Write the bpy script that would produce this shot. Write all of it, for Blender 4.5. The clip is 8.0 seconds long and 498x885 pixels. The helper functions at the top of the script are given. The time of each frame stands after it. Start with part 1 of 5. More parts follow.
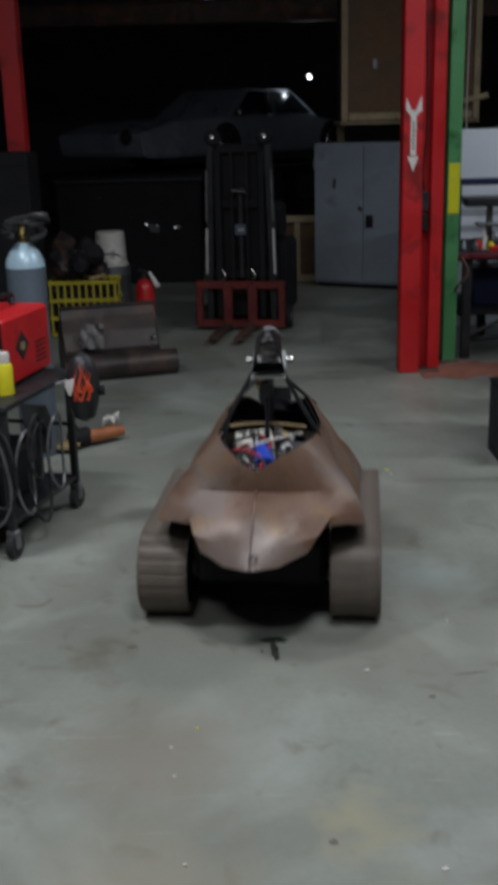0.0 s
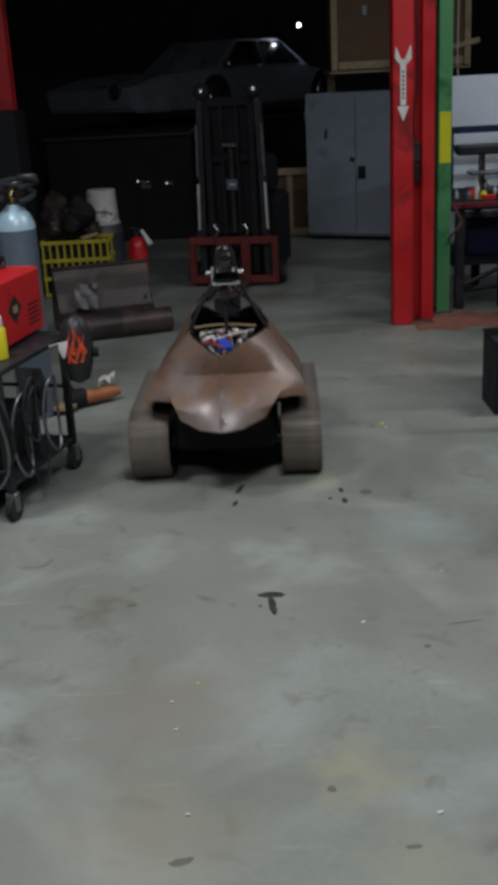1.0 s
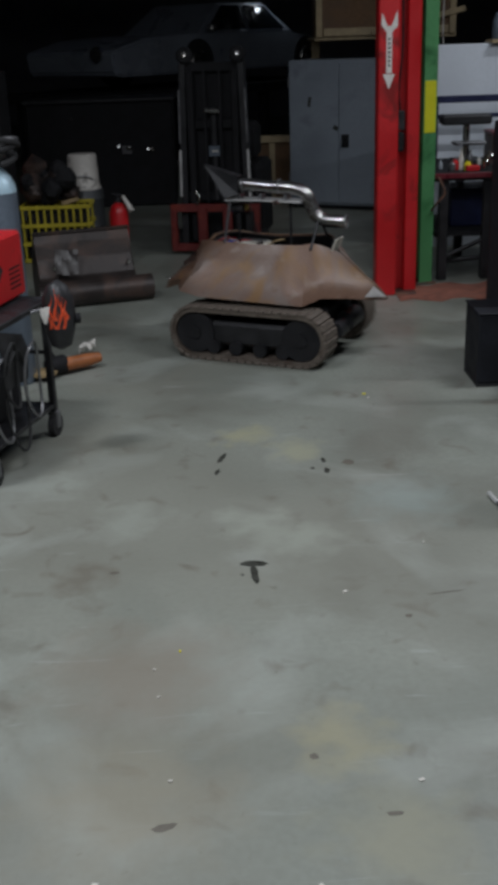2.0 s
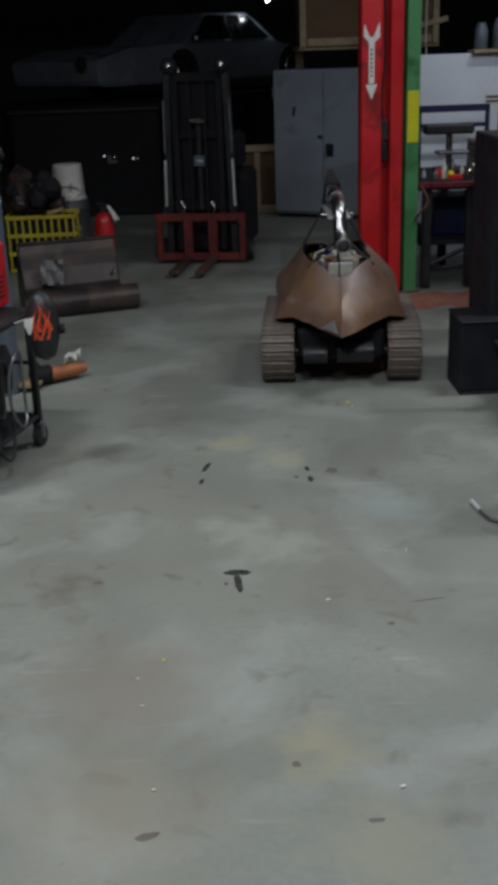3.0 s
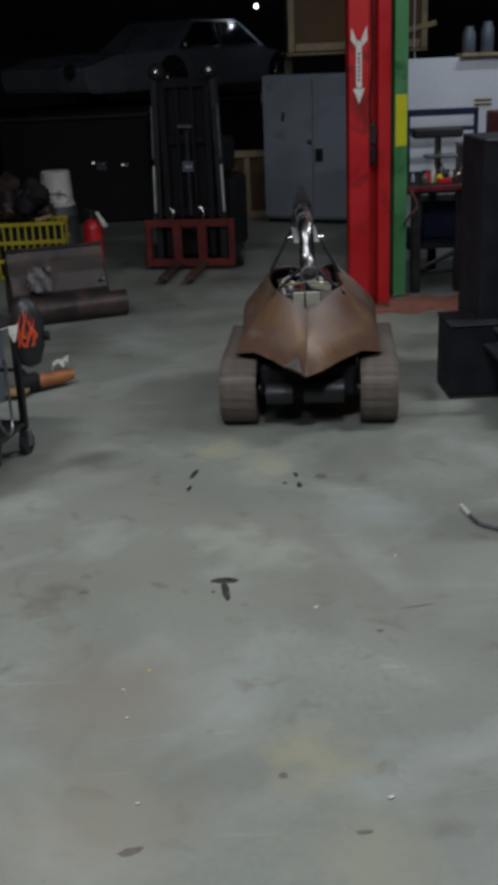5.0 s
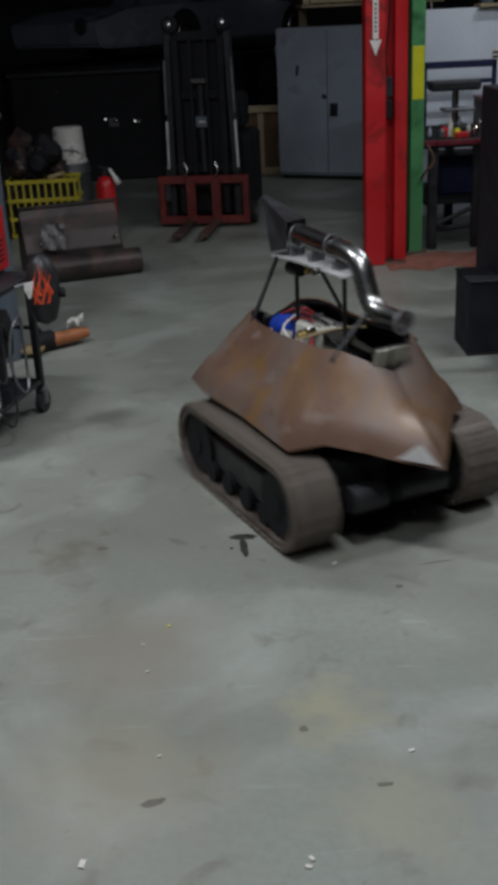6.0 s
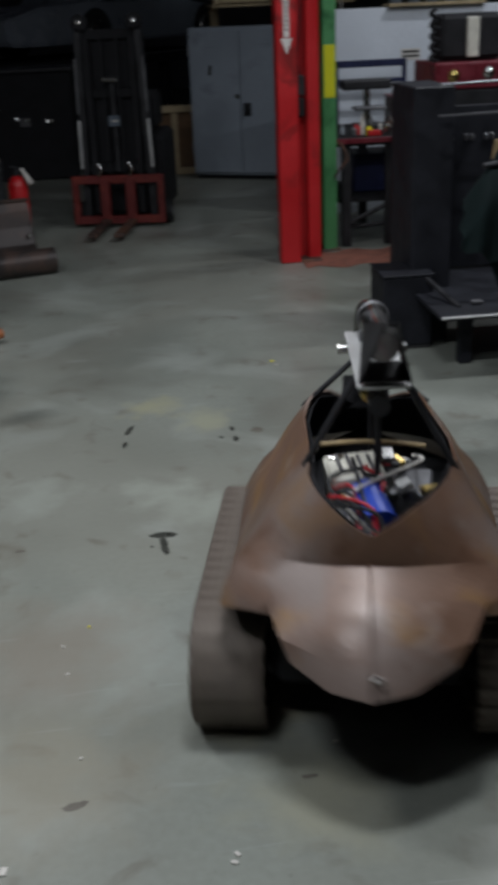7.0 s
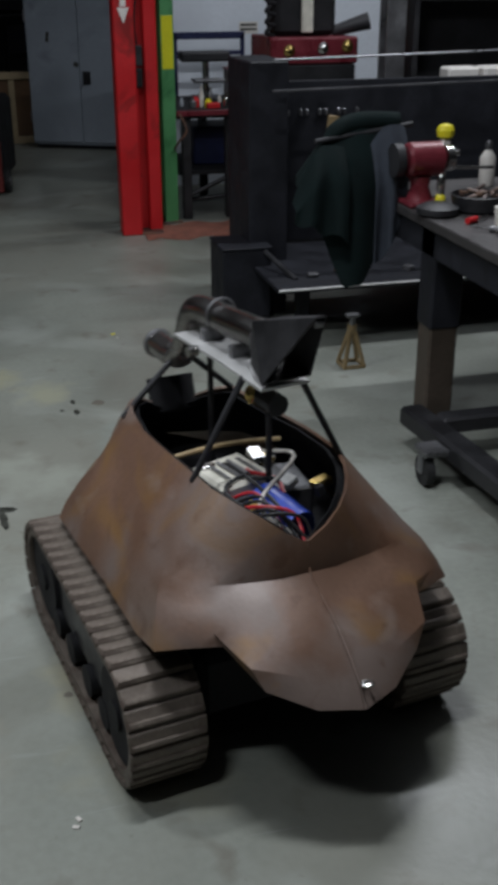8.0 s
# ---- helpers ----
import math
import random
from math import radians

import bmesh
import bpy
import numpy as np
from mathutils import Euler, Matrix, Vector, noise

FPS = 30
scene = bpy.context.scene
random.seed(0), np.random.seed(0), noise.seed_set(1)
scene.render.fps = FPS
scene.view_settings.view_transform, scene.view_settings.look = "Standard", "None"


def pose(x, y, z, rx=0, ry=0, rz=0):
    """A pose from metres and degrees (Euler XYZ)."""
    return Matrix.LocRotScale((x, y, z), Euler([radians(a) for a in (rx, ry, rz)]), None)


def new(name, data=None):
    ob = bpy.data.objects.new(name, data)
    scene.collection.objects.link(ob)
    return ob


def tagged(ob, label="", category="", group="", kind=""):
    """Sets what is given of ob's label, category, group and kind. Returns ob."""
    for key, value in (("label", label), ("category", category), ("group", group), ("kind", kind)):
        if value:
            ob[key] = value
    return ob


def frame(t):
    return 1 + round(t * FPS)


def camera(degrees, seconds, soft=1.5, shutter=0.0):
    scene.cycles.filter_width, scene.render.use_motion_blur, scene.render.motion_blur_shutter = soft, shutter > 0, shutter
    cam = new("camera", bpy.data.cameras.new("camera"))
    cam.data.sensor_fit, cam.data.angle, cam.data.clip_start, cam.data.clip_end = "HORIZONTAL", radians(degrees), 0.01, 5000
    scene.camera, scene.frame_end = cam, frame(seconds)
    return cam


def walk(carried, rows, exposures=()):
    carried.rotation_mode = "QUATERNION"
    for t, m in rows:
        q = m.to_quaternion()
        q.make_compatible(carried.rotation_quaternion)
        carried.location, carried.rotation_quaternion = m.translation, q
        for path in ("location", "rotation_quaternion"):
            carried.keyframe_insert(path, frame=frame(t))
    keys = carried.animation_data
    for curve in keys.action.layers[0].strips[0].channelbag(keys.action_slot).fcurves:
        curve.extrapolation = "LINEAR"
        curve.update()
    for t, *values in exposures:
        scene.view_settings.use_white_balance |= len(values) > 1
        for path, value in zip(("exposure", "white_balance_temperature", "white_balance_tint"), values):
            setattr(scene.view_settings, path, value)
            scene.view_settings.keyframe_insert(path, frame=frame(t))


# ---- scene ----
cam = camera(26.62, 8.0, soft=5.0, shutter=0.8)
PATH = [
    (0.0, pose(-0.039, 0.005, 1.596, 73.19, 1.41, -0.60)),
    (0.5, pose(-0.016, -0.012, 1.613, 71.01, 2.31, -1.29)),
    (1.0, pose(-0.017, -0.021, 1.617, 70.68, 2.80, -1.04)),
    (1.5, pose(-0.041, -0.008, 1.605, 70.04, 1.54, -0.75)),
    (1.7, pose(-0.041, -0.008, 1.606, 68.95, 1.58, -1.30)),
    (2.8, pose(-0.024, -0.026, 1.622, 69.33, 1.86, -2.51)),
    (3.0, pose(-0.020, -0.028, 1.623, 69.39, 1.89, -2.69)),
    (3.5, pose(0.031, -0.009, 1.627, 71.52, 3.50, -3.18)),
    (4.0, pose(0.025, -0.015, 1.620, 70.08, 2.04, -3.41)),
    (4.2, pose(0.031, -0.013, 1.616, 70.41, 2.18, -3.49)),
    (5.3, pose(-0.000, 0.010, 1.604, 68.99, 2.51, -2.86)),
    (5.5, pose(-0.003, 0.008, 1.600, 68.40, 2.71, -2.69)),
    (6.0, pose(-0.009, 0.016, 1.592, 67.58, 2.62, -2.54)),
    (6.5, pose(0.002, 0.030, 1.571, 67.02, 2.52, -4.55)),
    (7.0, pose(0.006, 0.026, 1.566, 67.51, 2.29, -6.93)),
    (7.2, pose(0.009, 0.030, 1.562, 66.22, 2.12, -8.97)),
    (7.5, pose(0.014, 0.034, 1.556, 65.48, 0.33, -12.82)),
    (8.0, pose(0.037, -0.023, 1.578, 65.87, 0.13, -14.79)),
]
walk(cam, PATH)

# ---- light ----
world = bpy.data.worlds.new("world")
world.use_nodes = True
world.node_tree.nodes["Background"].inputs[0].default_value = (0.02, 0.025, 0.03, 1)
world.node_tree.nodes["Background"].inputs[1].default_value = 0.3
scene.world = world
scene.view_settings.exposure = 0.0


def tube_light(name, x, y, z, power, length=1.3, width=0.2, rz=0, colour=(0.955, 1.0, 1.065)):
    """An unseen bare fluorescent batten: it shines down and, weaker, up at the ceiling as added fill."""
    lamp = bpy.data.lights.new(name, "AREA")
    lamp.shape, lamp.size, lamp.size_y = "RECTANGLE", length, width
    lamp.energy, lamp.color = power, colour
    ob = new(name, lamp)
    ob.matrix_world = pose(x, y, z, 0, 0, rz)
    # upward copy, bounced off the ceiling to lift the shadows
    upper = lamp.copy()
    upper.energy = power * 0.55
    new(name + "_upper", upper).matrix_world = pose(x, y, z + 0.06, 180, 0, rz)
    return ob


tube_light("lamp_left", -1.6, 3.3, 3.5, 42, length=0.6, width=0.12)
tube_light("lamp_middle", 0.35, 2.0, 3.5, 46, length=0.6, width=0.12)
tube_light("lamp_front", -0.75, 0.7, 3.5, 24, length=0.6, width=0.12)
# unseen fill added to brighten the white partition by the bench
tube_light("lamp_bench", 3.0, 7.2, 3.5, 16, length=0.6, width=0.12)
tube_light("lamp_back", 2.5, 4.75, 3.5, 50, length=1.3, width=0.12)
bulb_light = bpy.data.lights.new("lamp_far_bulb", "POINT")
bulb_light.energy, bulb_light.color, bulb_light.shadow_soft_size = 2.0, (0.8, 0.9, 1.0), 0.03
new("lamp_far_bulb", bulb_light).matrix_world = pose(0.96, 15.2, 2.13)


# ---- materials ----
def surface(name, colour, rough=0.6, metal=0.0, vary=0.3, scale=6.0, bump=0.15, fine=60.0, other=None, amount=0.5, spots=2.5,
            gloss_vary=0.15, spec=0.5, third=None):
    """A node material: base colour broken up at two scales, patches of another colour, uneven gloss and fine relief."""
    m = bpy.data.materials.new(name)
    m.use_nodes = True
    nt = m.node_tree
    b = nt.nodes["Principled BSDF"]
    co = nt.nodes.new("ShaderNodeTexCoord")

    def noise_at(sc, detail=6, dist=0.0):
        n = nt.nodes.new("ShaderNodeTexNoise")
        n.inputs["Scale"].default_value, n.inputs["Detail"].default_value = sc, detail
        n.inputs["Distortion"].default_value = dist
        nt.links.new(co.outputs["Object"], n.inputs["Vector"])
        return n

    def mixed(fac, a, bcol):
        x = nt.nodes.new("ShaderNodeMix")
        x.data_type = "RGBA"
        for sock, v in ((x.inputs[0], fac), (x.inputs[6], a), (x.inputs[7], bcol)):
            if isinstance(v, bpy.types.NodeSocket):
                nt.links.new(v, sock)
            else:
                sock.default_value = v
        return x.outputs[2]

    def ramp(sock, lo, hi, a=0.0, z=1.0):
        r = nt.nodes.new("ShaderNodeMapRange")
        r.inputs[1].default_value, r.inputs[2].default_value = lo, hi
        r.inputs[3].default_value, r.inputs[4].default_value = a, z
        nt.links.new(sock, r.inputs[0])
        return r.outputs[0]

    c = (*colour, 1)
    dark = (*(v * (1 - vary) for v in colour), 1)
    light = (*(min(1, v * (1 + vary)) for v in colour), 1)
    big, small = noise_at(scale, 5, 0.4), noise_at(fine, 4)
    col = mixed(ramp(big.outputs[0], 0.3, 0.7), dark, light)
    col = mixed(ramp(small.outputs[0], 0.35, 0.65, 0.0, 0.45), col, dark)
    if other:
        patch = noise_at(spots, 8, 0.8)
        col = mixed(ramp(patch.outputs[0], 0.62 - 0.25 * amount, 0.72 - 0.2 * amount), col, (*other, 1))
    if third:
        patch = noise_at(spots * 1.7, 6, 1.2)
        col = mixed(ramp(patch.outputs[0], 0.50, 0.67, 0.0, 0.85), col, (*third, 1))
        col = mixed(ramp(noise_at(spots * 9, 8, 0.5).outputs[0], 0.62, 0.72, 0.0, 0.5), col, dark)
    nt.links.new(col, b.inputs["Base Color"])
    b.inputs["Metallic"].default_value = metal
    b.inputs["Specular IOR Level"].default_value = spec
    nt.links.new(ramp(big.outputs[0], 0.3, 0.7, max(0.03, rough - gloss_vary), min(1, rough + gloss_vary)), b.inputs["Roughness"])
    if bump:
        bp = nt.nodes.new("ShaderNodeBump")
        bp.inputs["Strength"].default_value, bp.inputs["Distance"].default_value = bump, 0.004
        nt.links.new(small.outputs[0], bp.inputs["Height"])
        nt.links.new(bp.outputs[0], b.inputs["Normal"])
    return m


def glow(name, colour, strength):
    m = bpy.data.materials.new(name)
    m.use_nodes = True
    b = m.node_tree.nodes["Principled BSDF"]
    b.inputs["Base Color"].default_value = (*colour, 1)
    b.inputs["Emission Color"].default_value, b.inputs["Emission Strength"].default_value = (*colour, 1), strength
    return m


def concrete():
    """Worn grey-green sealed concrete: brownish dirt, pale scuffs, dark oil spots, faint scratches."""
    m = surface("concrete", (0.244, 0.259, 0.225), 0.45, 0, 0.2, 1.1, 0.25, 45)
    nt = m.node_tree
    b = nt.nodes["Principled BSDF"]
    first = b.inputs["Base Color"].links[0].from_socket
    co = [n for n in nt.nodes if n.type == "TEX_COORD"][0]

    def layer(col, sc, lo, hi, tint, top, stretch=(1, 1, 1), detail=6, dist=0.6, offset=0.0):
        mp = nt.nodes.new("ShaderNodeMapping")
        mp.inputs["Scale"].default_value = stretch
        mp.inputs["Location"].default_value = (offset, offset * 0.7, 0)
        nt.links.new(co.outputs["Object"], mp.inputs[0])
        n = nt.nodes.new("ShaderNodeTexNoise")
        n.inputs["Scale"].default_value, n.inputs["Detail"].default_value = sc, detail
        n.inputs["Distortion"].default_value = dist
        nt.links.new(mp.outputs[0], n.inputs["Vector"])
        r = nt.nodes.new("ShaderNodeMapRange")
        r.inputs[1].default_value, r.inputs[2].default_value, r.inputs[4].default_value = lo, hi, top
        nt.links.new(n.outputs[0], r.inputs[0])
        x = nt.nodes.new("ShaderNodeMix")
        x.data_type = "RGBA"
        nt.links.new(r.outputs[0], x.inputs[0])
        nt.links.new(col, x.inputs[6])
        x.inputs[7].default_value = (*tint, 1)
        return x.outputs[2]

    col = layer(first, 0.55, 0.46, 0.62, (0.235, 0.232, 0.195), 0.6, offset=3.1)
    col = layer(col, 2.1, 0.52, 0.68, (0.342, 0.362, 0.328), 0.6, offset=7.7)
    col = layer(col, 1.6, 0.55, 0.70, (0.15, 0.145, 0.12), 0.55, offset=1.3)
    col = layer(col, 7.0, 0.60, 0.72, (0.13, 0.11, 0.085), 0.5, offset=2.3)
    col = layer(col, 3.0, 0.66, 0.72, (0.40, 0.42, 0.40), 0.35, (1, 9, 1), offset=5.0)
    col = layer(col, 30.0, 0.68, 0.76, (0.12, 0.11, 0.09), 0.5, offset=9.0)
    # worn pale and yellowish patches with soft, broken borders
    for k, (x, y, r, tint, top) in enumerate(((0.04, 3.38, 0.16, (0.37, 0.395, 0.34), 0.5), (0.20, 3.25, 0.17, (0.37, 0.395, 0.34), 0.5), (0.04, 4.27, 0.14, (0.33, 0.32, 0.21), 0.8),
                                             (0.25, 4.09, 0.14, (0.33, 0.33, 0.24), 0.8), (-0.40, 3.45, 0.18, (0.36, 0.385, 0.34), 0.45), (0.22, 2.15, 0.16, (0.33, 0.31, 0.21), 0.7),
                                             (-0.30, 2.45, 0.34, (0.235, 0.205, 0.165), 0.65), (-0.30, 1.95, 0.30, (0.27, 0.245, 0.185), 0.6), (0.30, 1.80, 0.22, (0.31, 0.30, 0.22), 0.6), (-0.52, 3.02, 0.12, (0.16, 0.145, 0.115), 0.7), (0.62, 3.55, 0.25, (0.28, 0.33, 0.31), 0.6), (-0.70, 3.82, 0.15, (0.36, 0.385, 0.34), 0.45))):
        n = nt.nodes.new("ShaderNodeTexNoise")
        n.inputs["Scale"].default_value, n.inputs["Detail"].default_value = 9.0, 5
        nt.links.new(co.outputs["Object"], n.inputs["Vector"])
        shift = nt.nodes.new("ShaderNodeVectorMath")
        shift.operation = "MULTIPLY_ADD"
        shift.inputs[1].default_value, shift.inputs[2].default_value = (0.35, 0.35, 0), (-0.175 - x, -0.175 - y, 0)
        nt.links.new(n.outputs["Color"], shift.inputs[0])
        add = nt.nodes.new("ShaderNodeVectorMath")
        nt.links.new(co.outputs["Object"], add.inputs[0])
        nt.links.new(shift.outputs[0], add.inputs[1])
        far = nt.nodes.new("ShaderNodeVectorMath")
        far.operation = "LENGTH"
        nt.links.new(add.outputs[0], far.inputs[0])
        r_node = nt.nodes.new("ShaderNodeMapRange")
        r_node.inputs[1].default_value, r_node.inputs[2].default_value = r, r * 0.25
        r_node.inputs[4].default_value = top
        nt.links.new(far.outputs["Value"], r_node.inputs[0])
        x_node = nt.nodes.new("ShaderNodeMix")
        x_node.data_type = "RGBA"
        nt.links.new(r_node.outputs[0], x_node.inputs[0])
        nt.links.new(col, x_node.inputs[6])
        x_node.inputs[7].default_value = (*tint, 1)
        col = x_node.outputs[2]
    nt.links.new(col, b.inputs["Base Color"])
    return m


CONCRETE = concrete()
DARKWALL = surface("dark_wall", (0.14, 0.14, 0.155), 0.8, 0, 0.3, 1.5)
DARKCEIL = surface("dark_ceiling", (0.30, 0.30, 0.33), 0.9, 0, 0.3, 1.5)
RUST = surface("rusted_steel_skin", (0.175, 0.099, 0.066), 0.44, 0.1, 0.25, 4, 0.12, 90, (0.19, 0.145, 0.125), 0.7, 2.2, third=(0.225, 0.122, 0.046))


def worn(m, scale, lo, hi, tint, top):
    """Adds sparse streaky bare patches to a material."""
    nt = m.node_tree
    b = nt.nodes["Principled BSDF"]
    co = [n for n in nt.nodes if n.type == "TEX_COORD"][0]
    n = nt.nodes.new("ShaderNodeTexNoise")
    n.inputs["Scale"].default_value, n.inputs["Detail"].default_value, n.inputs["Distortion"].default_value = scale, 9, 0.5
    nt.links.new(co.outputs["Object"], n.inputs["Vector"])
    r = nt.nodes.new("ShaderNodeMapRange")
    r.inputs[1].default_value, r.inputs[2].default_value, r.inputs[4].default_value = lo, hi, top
    nt.links.new(n.outputs[0], r.inputs[0])
    x = nt.nodes.new("ShaderNodeMix")
    x.data_type = "RGBA"
    nt.links.new(r.outputs[0], x.inputs[0])
    nt.links.new(b.inputs["Base Color"].links[0].from_socket, x.inputs[6])
    x.inputs[7].default_value = (*tint, 1)
    nt.links.new(x.outputs[2], b.inputs["Base Color"])


worn(RUST, 6.5, 0.60, 0.70, (0.31, 0.26, 0.23), 0.4)
worn(RUST, 11.0, 0.62, 0.70, (0.10, 0.05, 0.03), 0.5)
RUSTDARK = surface("dark_scale_steel", (0.09, 0.06, 0.05), 0.5, 0.4, 0.4, 7, 0.3, 70, (0.16, 0.08, 0.05), 0.5, 6)
TREAD = surface("worn_track_steel", (0.175, 0.145, 0.12), 0.55, 0.3, 0.35, 14, 0.3, 120, (0.10, 0.075, 0.06), 0.5, 9)
BLACKSTEEL = surface("black_painted_steel", (0.028, 0.028, 0.031), 0.5, 0.2, 0.4, 8, 0.15, 80)
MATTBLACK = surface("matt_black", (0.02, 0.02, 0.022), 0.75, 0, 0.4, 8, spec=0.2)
RUBBER = surface("black_rubber", (0.02, 0.02, 0.021), 0.8, 0, 0.3, 20)
CHROME = surface("brushed_bright_steel", (0.58, 0.57, 0.55), 0.24, 1.0, 0.15, 9, 0.05, 150, (0.35, 0.33, 0.30), 0.35, 5, 0.08)
PIPE = surface("satin_pipe_steel", (0.58, 0.57, 0.56), 0.24, 1.0, 0.12, 6, 0.03, 120, None, 0.5, 3, 0.06)
ALU = surface("dull_aluminium", (0.72, 0.72, 0.71), 0.45, 0.5, 0.12, 9, 0.05, 90)
HIGHLIGHTSTEEL = surface("tail_highlight_steel", (0.55, 0.54, 0.52), 0.42, 0.8, 0.15, 20, 0.05, 150)
TABLETOP = surface("grimy_table_steel", (0.075, 0.07, 0.07), 0.5, 0.4, 0.3, 9, 0.1, 90)
GREYSTEEL = surface("grey_steel", (0.22, 0.22, 0.23), 0.4, 0.7, 0.3, 9, 0.1, 90)
REDPAINT = surface("red_gloss_paint", (0.56, 0.014, 0.018), 0.45, 0, 0.15, 3, 0.08, 50, (0.25, 0.01, 0.01), 0.3, 4)
GREENPAINT = surface("green_gloss_paint", (0.095, 0.32, 0.125), 0.45, 0, 0.2, 3, 0.08, 50, (0.03, 0.15, 0.05), 0.3, 4)
YELLOWPAINT = surface("yellow_marking_paint", (0.72, 0.72, 0.02), 0.5, 0, 0.12, 5)
WHITEVINYL = surface("white_vinyl", (0.75, 0.72, 0.68), 0.5, 0, 0.1, 30)
CABPAINT = surface("grey_blue_cabinet_enamel", (0.29, 0.33, 0.38), 0.5, 0, 0.12, 2.2, 0.05, 40, (0.22, 0.25, 0.29), 0.3, 2.2)
WHITEBOARD = surface("white_board", (0.76, 0.81, 0.88), 0.5, 0, 0.08, 2, 0.03, 40)
PLY = surface("brown_plywood", (0.16, 0.09, 0.045), 0.7, 0, 0.3, 4, 0.1, 40)
PINE = surface("pale_pine", (0.42, 0.33, 0.20), 0.7, 0, 0.25, 6, 0.1, 50)
ORANGE = surface("orange_red_enamel", (0.15, 0.02, 0.018), 0.5, 0, 0.25, 8, 0.1, 60, (0.2, 0.03, 0.02), 0.4, 6)
CRATEYELLOW = surface("yellow_crate_plastic", (0.52, 0.43, 0.03), 0.6, 0, 0.25, 6)
WHITEPLASTIC = surface("off_white_plastic", (0.66, 0.63, 0.58), 0.5, 0, 0.15, 8, 0.05, 40, (0.3, 0.28, 0.25), 0.3, 8)
CYLGREY = surface("grey_cylinder_paint", (0.13, 0.16, 0.20), 0.4, 0.1, 0.2, 6, 0.05, 40)
CYLBLUE = surface("pale_blue_cylinder_paint", (0.45, 0.62, 0.72), 0.3, 0.1, 0.12, 6, 0.03, 40)
YELLOW = surface("bright_yellow", (0.75, 0.66, 0.02), 0.5, 0, 0.12, 20)
FLAME = surface("flame_decal", (0.95, 0.10, 0.035), 0.25, 0, 0.3, 40, 0.03, 60)
BLUE = surface("blue_plastic", (0.02, 0.06, 0.42), 0.35, 0, 0.2, 20)
REDWIRE = surface("red_wire", (0.45, 0.02, 0.03), 0.4, 0, 0.2, 20)
CREAM = surface("cream_label", (0.62, 0.60, 0.52), 0.5, 0, 0.15, 25)
CLOTH = surface("dark_green_canvas", (0.007, 0.014, 0.014), 0.9, 0, 0.35, 9, 0.4, 200, spec=0.15)
CLOTHGREY = surface("grey_lining", (0.04, 0.047, 0.06), 0.85, 0, 0.3, 9, 0.3, 200, spec=0.2)
MAROON = surface("maroon_enamel", (0.17, 0.025, 0.035), 0.35, 0.1, 0.25, 9)
TAN = surface("tan_painted_steel", (0.36, 0.26, 0.13), 0.55, 0, 0.25, 9)
BROWNLEG = surface("grimy_brown_steel", (0.085, 0.065, 0.05), 0.55, 0.2, 0.3, 5, 0.2, 60)
CARGREY = surface("faded_grey_car_paint", (0.27, 0.30, 0.35), 0.35, 0.1, 0.2, 2, 0.02, 40)
DARKGLASS = surface("dark_glass", (0.01, 0.012, 0.015), 0.08, 0, 0.1, 5, 0)
REDDUST = surface("red_sweeping_dust", (0.24, 0.09, 0.06), 0.9, 0, 0.35, 12, 0.4, 120)
OIL = surface("oil_stain", (0.05, 0.052, 0.044), 0.35, 0, 0.4, 30, 0.05, 90)
WRAP = surface("grey_plastic_film", (0.07, 0.062, 0.06), 0.4, 0, 0.15, 20)
RACKBLACK = surface("dull_navy_black_paint", (0.015, 0.016, 0.021), 0.65, 0, 0.4, 8, spec=0.25)
DARKBLUE = surface("dark_blue_paint", (0.012, 0.018, 0.07), 0.5, 0, 0.3, 12)
TOOLORANGE = surface("dull_orange_plastic", (0.38, 0.13, 0.045), 0.5, 0, 0.25, 15)
BUCKETSTEEL = surface("scratched_bucket_steel", (0.05, 0.04, 0.037), 0.42, 0.3, 0.35, 7, 0.3, 70, (0.085, 0.055, 0.045), 0.5, 6)
DRUMGREY = surface("dark_drum_paint", (0.07, 0.075, 0.08), 0.5, 0.2, 0.3, 6)
BRASS = surface("brass", (0.55, 0.40, 0.14), 0.3, 1, 0.2, 20)
BULB = glow("white_bulb", (0.95, 0.97, 1.0), 6.0)
# faint glow for reflected glints, no real lamp
GLINT = glow("dim_glint", (0.9, 0.95, 1.0), 0.7)
SCREEN = glow("blue_screen", (0.12, 0.25, 0.9), 1.0)


# ---- building helpers ----
def thing(name, label, category, m=Matrix(), group="", kind=""):
    ob = new(name)
    ob.matrix_basis = m
    ob.empty_display_size = 0.1
    return tagged(ob, label, category, group, kind)


def part(name, bm, material, parent=None, label="", smooth=False, m=None):
    me = bpy.data.meshes.new(name)
    bmesh.ops.recalc_face_normals(bm, faces=bm.faces[:])
    bm.to_mesh(me)
    bm.free()
    for p in me.polygons:
        p.use_smooth = smooth
    me.materials.append(material)
    if smooth:
        me.set_sharp_from_angle(angle=radians(40))
    ob = new(name, me)
    if parent is not None:
        ob.parent = parent
    if m is not None:
        ob.matrix_basis = m
    if label:
        ob["label"] = label
    return ob


def box(size, at=(0, 0, 0), turn=(0, 0, 0), bevel=0.004, bm=None):
    """A box with softened edges; at is its centre."""
    bm = bm or bmesh.new()
    made = bmesh.ops.create_cube(bm, size=1, matrix=pose(*at, *turn) @ Matrix.Diagonal((*size, 1)))
    if bevel:
        edges = {e for v in made["verts"] for e in v.link_edges}
        bmesh.ops.bevel(bm, geom=list(edges), offset=min(bevel, min(size) * 0.3), segments=1, affect="EDGES")
    return bm


